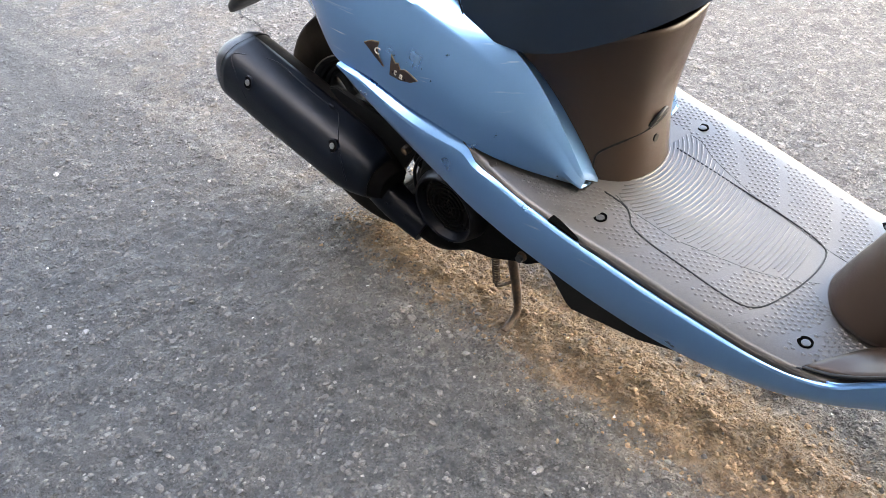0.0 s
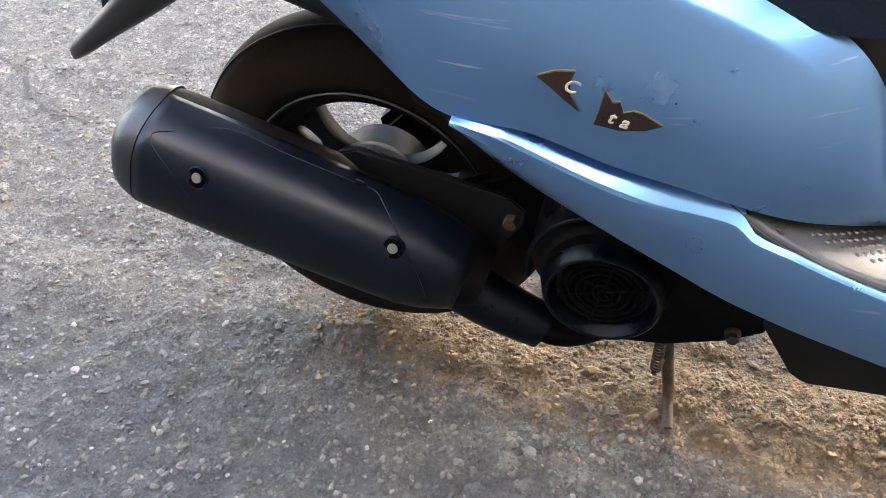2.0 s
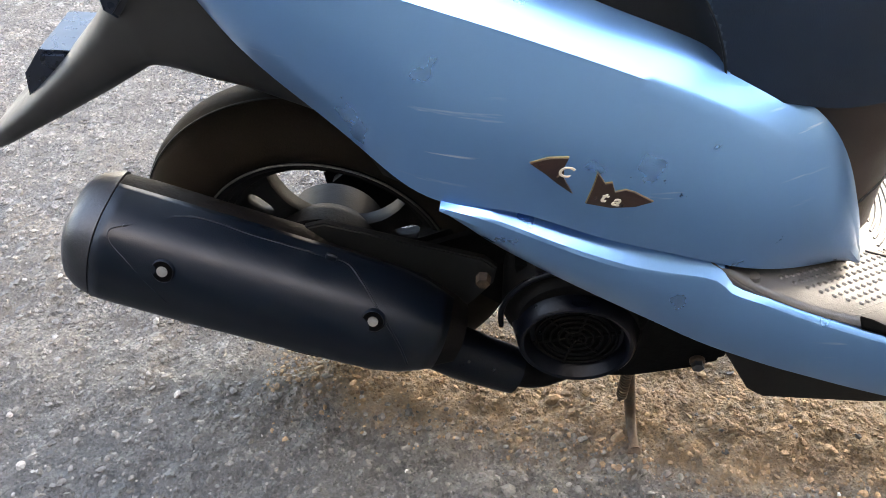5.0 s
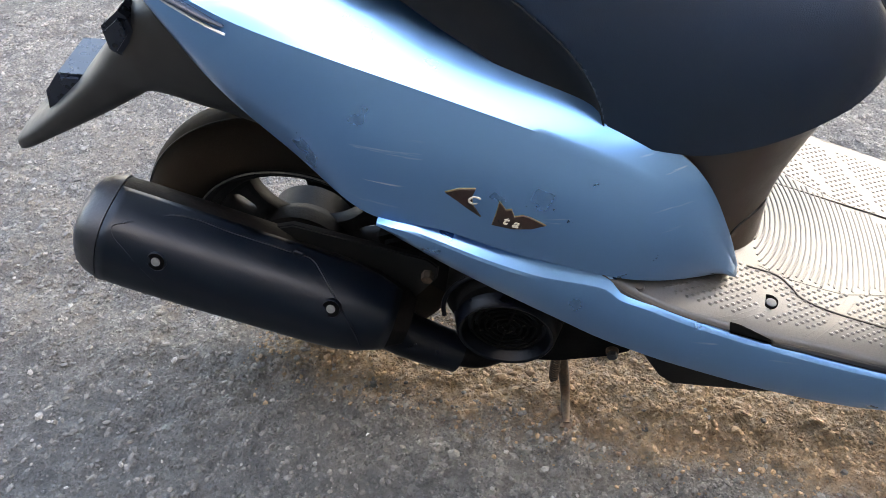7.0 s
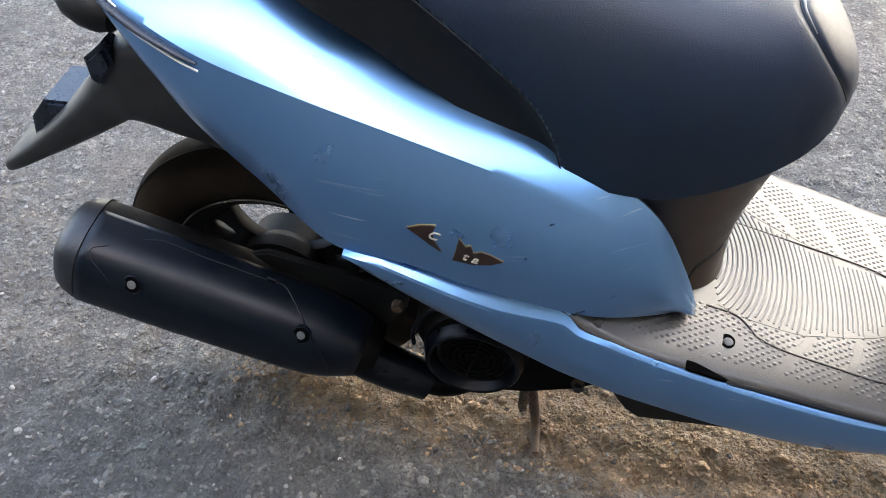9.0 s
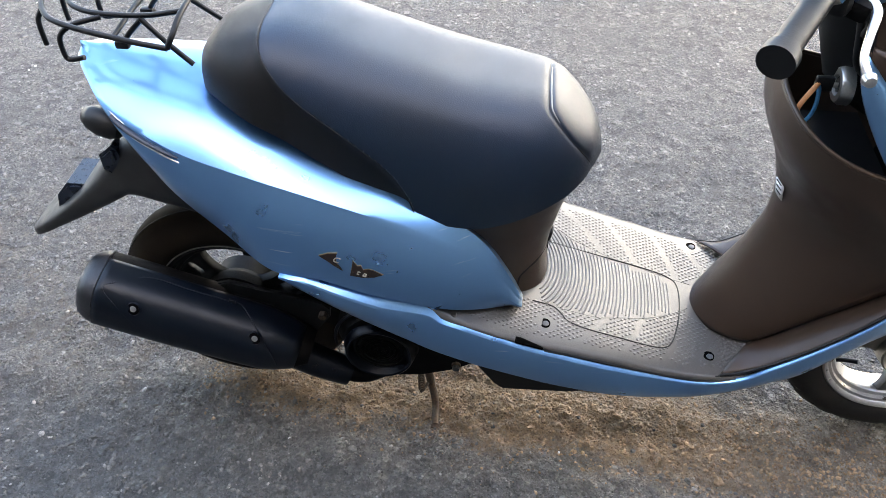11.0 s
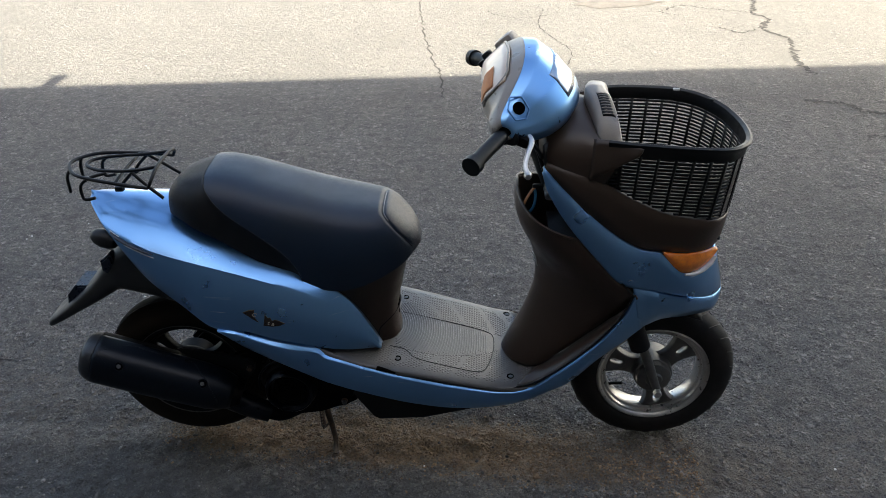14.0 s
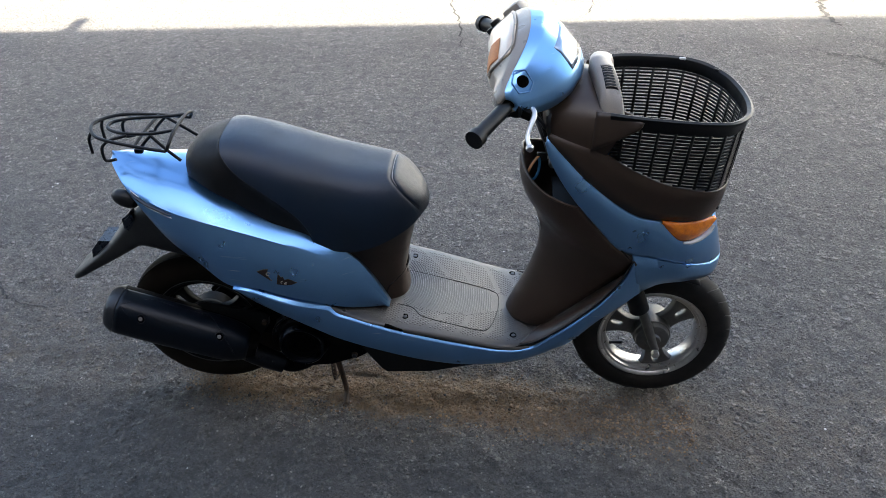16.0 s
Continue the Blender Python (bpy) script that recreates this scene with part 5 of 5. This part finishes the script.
part("switch", block((0.022, 0.02, 0.016), (0.762, 0.150, 0.985), (0, -40, -20), 0.005), BLACK, scooter, "black thumb switch")
part("switch", block((0.018, 0.016, 0.014), (0.752, 0.160, 0.962), (0, -40, -20), 0.004), BLACK, scooter, "black thumb switch")
part("cable", tube([(0.83, -0.15, 0.915), (0.86, -0.14, 0.88), (0.875, -0.10, 0.84), (0.90, -0.06, 0.80)], 0.004, 30, 8), BLACK, scooter)
part("steering_neck", tube([(0.86, 0, 0.92), (0.90, 0, 0.83), (0.93, 0, 0.75)], 0.05, 12, 20), BLACK, scooter)
part("cable", tube([(0.845, -0.13, 0.91), (0.865, -0.11, 0.86), (0.885, -0.09, 0.80), (0.92, -0.06, 0.76)], 0.005, 30, 8), BLACK, scooter)

# front turn signals in the nose
for side in (-1, 1):
    top = spline([(1.138, 0.140 * side, 0.636), (1.18, 0.136 * side, 0.629), (1.225, 0.122 * side, 0.626), (1.266, 0.088 * side, 0.618)], 24)
    low = spline([(1.140, 0.141 * side, 0.630), (1.168, 0.139 * side, 0.596), (1.190, 0.133 * side, 0.577), (1.222, 0.118 * side, 0.572), (1.252, 0.096 * side, 0.580), (1.268, 0.084 * side, 0.605)], 24)
    lens = np.stack([top + (low - top) * t + np.array([0.004 * math.sin(math.pi * t), 0.006 * side * math.sin(math.pi * t), 0]) for t in np.linspace(0, 1, 9)], 1)
    signal = part("front_signal", sheet(lens), ORANGE, scooter, "orange front turn signal lens", 0.003)
    rimline = [tuple(p + np.array([0.002, 0.004 * side, -0.003])) for p in low[10::2]]
    part("lens_edge", tube(rimline, [0.003, 0.006, 0.0075], 40, 8), WHITE, signal, "clear edge of the lens")

# ---- tail ----
fender_rows = []
for x, zt, zb, w in ((0.06, 0.60, 0.44, 0.10), (-0.03, 0.625, 0.473, 0.098), (-0.06, 0.625, 0.478, 0.094), (-0.10, 0.610, 0.487, 0.088), (-0.122, 0.590, 0.488, 0.084), (-0.137, 0.572, 0.479, 0.080), (-0.18, 0.520, 0.452, 0.073),
                     (-0.225, 0.477, 0.426, 0.069), (-0.27, 0.438, 0.401, 0.065), (-0.305, 0.410, 0.380, 0.060), (-0.328, 0.392, 0.367, 0.052), (-0.338, 0.382, 0.363, 0.042)):
    fender_rows.append([(x, w * math.copysign(abs(math.cos(a)) ** 0.4, math.cos(a)), (zt + zb) / 2 + (zt - zb) / 2 * math.copysign(abs(math.sin(a)) ** 0.6, math.sin(a))) for a in np.linspace(0, 2 * math.pi, 36, endpoint=False)])
fender_rows = np.array(fender_rows)
fine = np.stack([spline(fender_rows[:, j], 40) for j in range(36)], 1)
fender = part("rear_fender", sheet(fine, True, True), FENDER, scooter, "matt black plastic rear fender")
lamp = part("plate_lamp", extrude([(-0.240, 0.490), (-0.264, 0.463), (-0.270, 0.437), (-0.233, 0.452), (-0.200, 0.480), (-0.208, 0.490)], -0.050, 0.024, 0.004), SMOKE, fender, "dark number plate lamp")
for side in (-1, 1):
    part("side_reflector", extrude([(-0.117, 0.601), (-0.140, 0.582), (-0.140, 0.556), (-0.130, 0.549), (-0.108, 0.575), (-0.110, 0.594)], *sorted((0.055 * side, 0.089 * side)), 0.005), SMOKE, fender, "dark side reflector")
    prof = [(-0.034, 0.003), (-0.030, 0.012), (-0.018, 0.019), (0, 0.022), (0.018, 0.020), (0.030, 0.014), (0.034, 0.004)]
    rs = part("rear_signal", lathe(prof, (0, 0, 0), "x", 24), BLACK, scooter, "dark grey rear turn signal")
    rs.matrix_world = pose(-0.118, 0.078 * side, 0.640, 0, 14, 14 * side)
edge = [(x - 0.002, -eased(crease_y, x) - 0.002, eased(crease_z, x) - 0.004) for x in (-0.157, -0.15, -0.138, -0.12, -0.10, -0.08, -0.065)]
under = [[(x + 0.004 + k * 0.010, side * eased(low_y, x) * (1 - 0.05 * k), eased(low_z, x) - 0.002 - 0.016 * k) for side, x in [(-1, x) for x in np.linspace(-0.085, -0.157, 12)] + [(1, x) for x in np.linspace(-0.157, -0.085, 12)]] for k in (0, 1, 2)]
tail = part("tail_lamp", sheet(under), LENS, scooter, "clear tail lamp lens under the tail's edge", 0.003)
part("lamp_edge", tube([tuple(flip(p)) for p in edge[::-1]] + edge, 0.0028, 80, 8), WHITE, tail, "clear pale edge of the tail lamp")
for side in (-1, 1):
    slit = [(x, side * (float(crease_y(x)) + 0.0050), float(crease_z(x)) - 0.004 * (1 - abs(x + 0.04) / 0.07) - 0.003) for x in np.linspace(-0.088, 0.018, 10)]
    part("lens_slit", tube(slit, [0.004, 0.0065, 0.006, 0.0055, 0.005, 0.004, 0.0015], 40, 8, flat=0.6), SMOKE, tail, "dark side slit of the tail lamp")
    part("slit_edge", tube([(x, y + 0.0005 * side, z - 0.0075) for x, y, z in slit], 0.0013, 40, 6), WHITE, tail)

# luggage rack
WIRE = BLACK
rack = part("luggage_rack", tube([(0.015, -0.088, 0.772), (-0.04, -0.085, 0.779), (-0.12, -0.072, 0.788), (-0.165, -0.05, 0.792), (-0.190, 0, 0.795), (-0.165, 0.05, 0.792), (-0.12, 0.072, 0.788), (-0.04, 0.085, 0.779), (0.015, 0.088, 0.772)], 0.0041, 90, 10), WIRE, scooter, "black wire luggage rack")
part("rack_wire", tube([(0.015, -0.088, 0.772), (0.023, -0.082, 0.788), (0.026, -0.05, 0.802), (0.026, 0.0, 0.805), (0.026, 0.05, 0.802), (0.023, 0.082, 0.788), (0.015, 0.088, 0.772)], 0.0041, 60, 10), WIRE, rack)
part("rack_wire", tube([(0.026, -0.042, 0.803), (-0.03, -0.045, 0.795), (-0.10, -0.040, 0.793), (-0.14, -0.022, 0.794), (-0.150, 0, 0.795), (-0.14, 0.022, 0.794), (-0.10, 0.040, 0.793), (-0.03, 0.045, 0.795), (0.026, 0.042, 0.803)], 0.0039, 90, 10), WIRE, rack)
for side in (-1, 1):
    part("rack_hook", tube([(-0.178, 0.030 * side, 0.794), (-0.186, 0.036 * side, 0.780), (-0.189, 0.036 * side, 0.765), (-0.189, 0.036 * side, 0.738)], 0.0039, 24, 8), WIRE, rack)
    part("rack_hook", tube([(-0.09, 0.045 * side, 0.790), (-0.125, 0.058 * side, 0.784), (-0.147, 0.062 * side, 0.768), (-0.150, 0.062 * side, 0.742), (-0.145, 0.062 * side, 0.732), (-0.122, 0.062 * side, 0.736)], 0.0039, 40, 8), WIRE, rack)
    part("rack_leg", tube([(-0.03, 0.047 * side, 0.792), (-0.055, 0.047 * side, 0.768), (-0.066, 0.047 * side, 0.752)], 0.0039, 20, 8), WIRE, rack)
    part("rack_leg", tube([(-0.03, 0.05 * side, 0.792), (0.0, 0.058 * side, 0.765), (0.035, 0.064 * side, 0.735)], 0.0039, 20, 8), WIRE, rack)
    part("rack_foot", block((0.02, 0.014, 0.012), (-0.068, 0.047 * side, 0.752), (0, 0, 0), 0.003), WIRE, rack)
part("rack_wire", tube([(-0.06, -0.082, 0.781), (-0.06, 0, 0.785), (-0.06, 0.082, 0.781)], 0.0038, 20, 8), WIRE, rack)

# torn sticker on the side panel
def on_panel(x, z, lift):
    cy, cz, ly, lz = (float(f(x)) for f in (crease_y, crease_z, low_y, low_z))
    t = (z - cz) / (lz - cz)
    return (x, -(cy + (ly - cy) * t + 0.010 * math.sin(math.pi * t)) - lift, z)


def patch(outline, lift, material, parent, name, label=""):
    bm = bmesh.new()
    a = [bm.verts.new(on_panel(x, z, lift)) for x, z in outline]
    b = [bm.verts.new(on_panel(x, z, lift - 0.003)) for x, z in outline]
    bm.faces.new(a)
    for i in range(len(a)):
        j = (i + 1) % len(a)
        bm.faces.new((a[i], b[i], b[j], a[j]))
    return part(name, finish(bm, False), material, parent, label)


s1 = [(0.213, 0.514), (0.226, 0.519), (0.240, 0.520), (0.237, 0.512), (0.238, 0.502), (0.245, 0.489), (0.233, 0.498), (0.224, 0.506)]
s2 = [(0.256, 0.480), (0.259, 0.492), (0.262, 0.508), (0.268, 0.499), (0.273, 0.500), (0.276, 0.492), (0.283, 0.494), (0.290, 0.492), (0.304, 0.484), (0.292, 0.479), (0.275, 0.477)]
for outline in (s1, s2):
    cx, cz = np.mean([p[0] for p in outline]), np.mean([p[1] for p in outline])
    st = patch([(cx + (x - cx) * 1.03, cz + (z - cz) * 1.05) for x, z in outline], 0.0022, GOLD, scooter, "torn_sticker", "torn dark red sticker with yellow edge")
    patch(outline, 0.0032, STICKER, st, "sticker_face", "dark red sticker face")
    for x, z, word in ([(0.2315, 0.5065, "C")] if outline is s1 else [(0.2645, 0.4845, "t"), (0.2735, 0.4815, "a")]):
        curve = bpy.data.curves.new("letter", "FONT")
        curve.body, curve.size, curve.shear, curve.extrude, curve.offset = word, 0.0145, 0.25, 0.0003, 0.0002
        raw = new("letter", curve)
        me = bpy.data.meshes.new_from_object(raw)
        bpy.data.objects.remove(raw)
        me.transform(Matrix.Translation(Vector(on_panel(x, z, 0.0040))) @ Matrix.Rotation(radians(14), 4, "Y") @ Matrix.Rotation(radians(90), 4, "X"))
        part("letter", me, PALE, st, "pale letter")

# ---- key with its strap, in the lock ----
key = thing("ignition_key", (0, 0, 0), "black key with orange and blue strap in the ignition lock", "key")
part("key_head", block((0.024, 0.008, 0.022), (0.872, -0.047, 0.744), (0, 0, 0), 0.003), BLACK, key)
part("key_blade", block((0.02, 0.003, 0.007), (0.892, -0.046, 0.742), (0, 0, 0), 0.001), CHROME, key)
part("strap", tube([(0.864, -0.050, 0.746), (0.858, -0.058, 0.744), (0.846, -0.066, 0.728), (0.840, -0.070, 0.712), (0.843, -0.072, 0.698)], 0.0035, 30, 6, flat=0.4), STRAP, key, "orange side of the strap")
part("strap", tube([(0.864, -0.050, 0.746), (0.866, -0.056, 0.735), (0.864, -0.064, 0.715), (0.855, -0.070, 0.700), (0.843, -0.072, 0.698)], 0.0035, 30, 6, flat=0.4), STRAP_BLUE, key, "blue side of the strap")

# ---- loose stones and cracks on the ground ----
def stone_shapes(seed, fine):
    """Six uneven pebbles as arrays of corners and faces."""
    rnd = random.Random(seed)
    out = []
    for _ in range(6):
        bm = bmesh.new()
        bmesh.ops.create_icosphere(bm, subdivisions=2 if fine else 1, radius=1)
        seedling = rnd.uniform(0, 50)
        for v in bm.verts:
            v.co *= 1 + 0.45 * noise.noise(v.co * 1.3 + Vector((seedling, 0, 0))) + rnd.uniform(-0.10, 0.10)
            v.co.z *= 0.62
        bm.verts.index_update()
        out.append((np.array([v.co[:] for v in bm.verts]), np.array([[v.index for v in f.verts] for f in bm.faces])))
        bm.free()
    return out


def scatter(name, label, count, seed, place, size, stone_material, sunk=0.12):
    rnd = random.Random(seed)
    rough_set, fine_set = stone_shapes(seed * 10, False), stone_shapes(seed * 10 + 1, True)
    verts, tris, n = [], [], 0
    for _ in range(count):
        x, y = place(rnd)
        r = size(rnd)
        v, f = (fine_set if r > 0.0055 else rough_set)[rnd.randrange(6)]
        m = np.array(pose(x, y, ground_height(x, y) + r * sunk, rnd.uniform(-25, 25), rnd.uniform(-25, 25), rnd.uniform(0, 360)))
        k = r * np.array([rnd.uniform(0.8, 1.4), rnd.uniform(0.8, 1.1), rnd.uniform(0.7, 1.1)])
        verts.append((v * k) @ m[:3, :3].T + m[:3, 3])
        tris.append(f + n)
        n += len(v)
    me = bpy.data.meshes.new("stones")
    me.from_pydata(np.vstack(verts).tolist(), [], np.vstack(tris).tolist())
    return tagged(part(name, me, stone_material, None), label, "gravel", kind="stuff")


def off_sand(r, place):
    """A place from place(r) that mostly avoids the strip of sand."""
    while True:
        x, y = place(r)
        v = y + 0.13 * (x - 0.3) + 0.03 * noise.noise((x * 6, y * 6, 0.4))
        if not (-0.02 < x < 1.3 and -0.115 < v < 0.09) or r.random() < 0.06:
            return (x, y)


def about(r):
    return off_sand(r, lambda q: (q.uniform(-1.3, 2.6), q.uniform(-0.9, 1.0) if q.random() < 0.66 else q.uniform(1.0, 2.9)))


def sandy(r):
    x = r.uniform(-0.12, 1.3)
    return (x, r.gauss(-0.035, 0.055) - 0.13 * (x - 0.3))


STONE = material("pale_stone", (0.20, 0.185, 0.165), 0.85, 0, (0.11, 0.103, 0.095), 25, 0.4, 0.3, 400, 0.5, 500, island=0.5)
CLOD = material("brown_grit", (0.24, 0.158, 0.092), 0.9, 0, (0.17, 0.113, 0.068), 25, 0.4, 0.35, 400, 0.6, 500, island=0.4)
scatter("gravel", "loose grey grit and pebbles on the asphalt", 18000, 3, about, lambda r: 0.0011 + 0.0026 * r.random() ** 3 + (0.0042 * r.random() if r.random() < 0.022 else 0), STONE)
TARRED = material("tarred_grain", (0.118, 0.107, 0.094), 0.85, 0, (0.072, 0.066, 0.059), 25, 0.4, 0.3, 400, 0.4, 500, island=0.35)
scatter("asphalt_grain", "grey stone grains standing out of the worn asphalt", 26000, 13, lambda r: off_sand(r, lambda q: (q.uniform(-0.95, 1.8), q.uniform(-0.8, 0.75))), lambda r: 0.0018 + 0.0042 * r.random() ** 2.2, TARRED, -0.15)
scatter("sand_grit", "brown sandy grit and clods under the scooter", 8000, 5, sandy, lambda r: 0.0010 + 0.0030 * r.random() ** 3 + (0.0050 * r.random() if r.random() < 0.02 else 0), CLOD)

CHIP = material("white_chip", (0.62, 0.60, 0.56), 0.8, 0, (0.45, 0.43, 0.40), 60, 0.4, 0.15, 400, island=0.2)
scatter("pale_chips", "scattered white chips on the asphalt", 80, 9, lambda r: (r.uniform(-1.3, 2.2), r.uniform(-0.9, 1.6)), lambda r: 0.0018 + 0.003 * r.random() ** 2, CHIP)

# cracks and an oil stain in the asphalt
TAR = material("dark_crack", (0.030, 0.027, 0.024), 0.9, 0, (0.045, 0.040, 0.035), 30, 0.4, 0.3, 200)


def crack(points, width, seed, name="crack"):
    """A thin, wandering dark ribbon lying in the asphalt."""
    rnd = random.Random(seed)
    c = spline([(x, y, 0) for x, y in points], max(20, 14 * len(points)))
    rows = []
    for p in c:
        w = width * rnd.uniform(0.25, 1.2)
        dx, dy = rnd.gauss(0, width * 1.2), rnd.gauss(0, width * 1.2)
        z = ground_height(p[0], p[1]) + 0.003
        rows.append([(p[0] + dx - w, p[1] + dy - w * 0.4, z), (p[0] + dx + w, p[1] + dy + w * 0.4, z)])
    ob = part(name, sheet(rows), TAR, None)
    return tagged(ob, "dark crack in the worn asphalt", "crack", "cracks", "structure")


crack([(2.72, 4.6), (2.70, 4.36), (2.62, 4.1), (2.68, 3.92), (2.58, 3.7), (2.66, 3.45), (2.63, 3.30), (2.58, 3.0), (2.60, 2.8)], 0.012, 1)
crack([(2.30, 3.75), (2.42, 3.62), (2.55, 3.72), (2.68, 3.92)], 0.007, 2)
crack([(2.10, 4.05), (2.01, 4.16), (2.2, 4.3), (2.35, 4.2), (2.6, 4.1)], 0.006, 3)
crack([(2.40, 2.42), (2.48, 2.40), (2.59, 2.36), (2.66, 2.24), (2.80, 2.22), (3.0, 2.1)], 0.011, 4)
crack([(2.55, 1.95), (2.7, 1.92), (2.85, 1.85)], 0.008, 5)
crack([(0.30, 4.6), (0.33, 4.15), (0.43, 3.36), (0.51, 2.93), (0.55, 2.5)], 0.005, 6)
crack([(1.2, 4.3), (1.15, 3.8), (1.3, 3.3), (1.25, 3.0)], 0.004, 7)
crack([(0.8, 4.25), (0.87, 4.13), (1.0, 4.05), (1.2, 4.1)], 0.004, 8)
crack([(-1.3, 0.60), (-1.1, 0.45), (-0.95, 0.42), (-0.8, 0.30), (-0.62, 0.28)], 0.004, 9)
bm = bmesh.new()
rnd = random.Random(4)
ringed = [bm.verts.new((1.74 + 0.30 * math.cos(a) * rnd.uniform(0.7, 1.2), 4.45 + 0.20 * math.sin(a) * rnd.uniform(0.7, 1.2), 0.003)) for a in np.linspace(0, 2 * math.pi, 28, endpoint=False)]
bm.faces.new(ringed)
tagged(part("oil_stain", finish(bm, False), material("oily_asphalt", (0.075, 0.066, 0.056), 0.8, 0, (0.15, 0.13, 0.11), 9, 0.4, 0.4, 150, 0.6, 120), None), "dark oil stain on the asphalt", "stain", kind="structure")
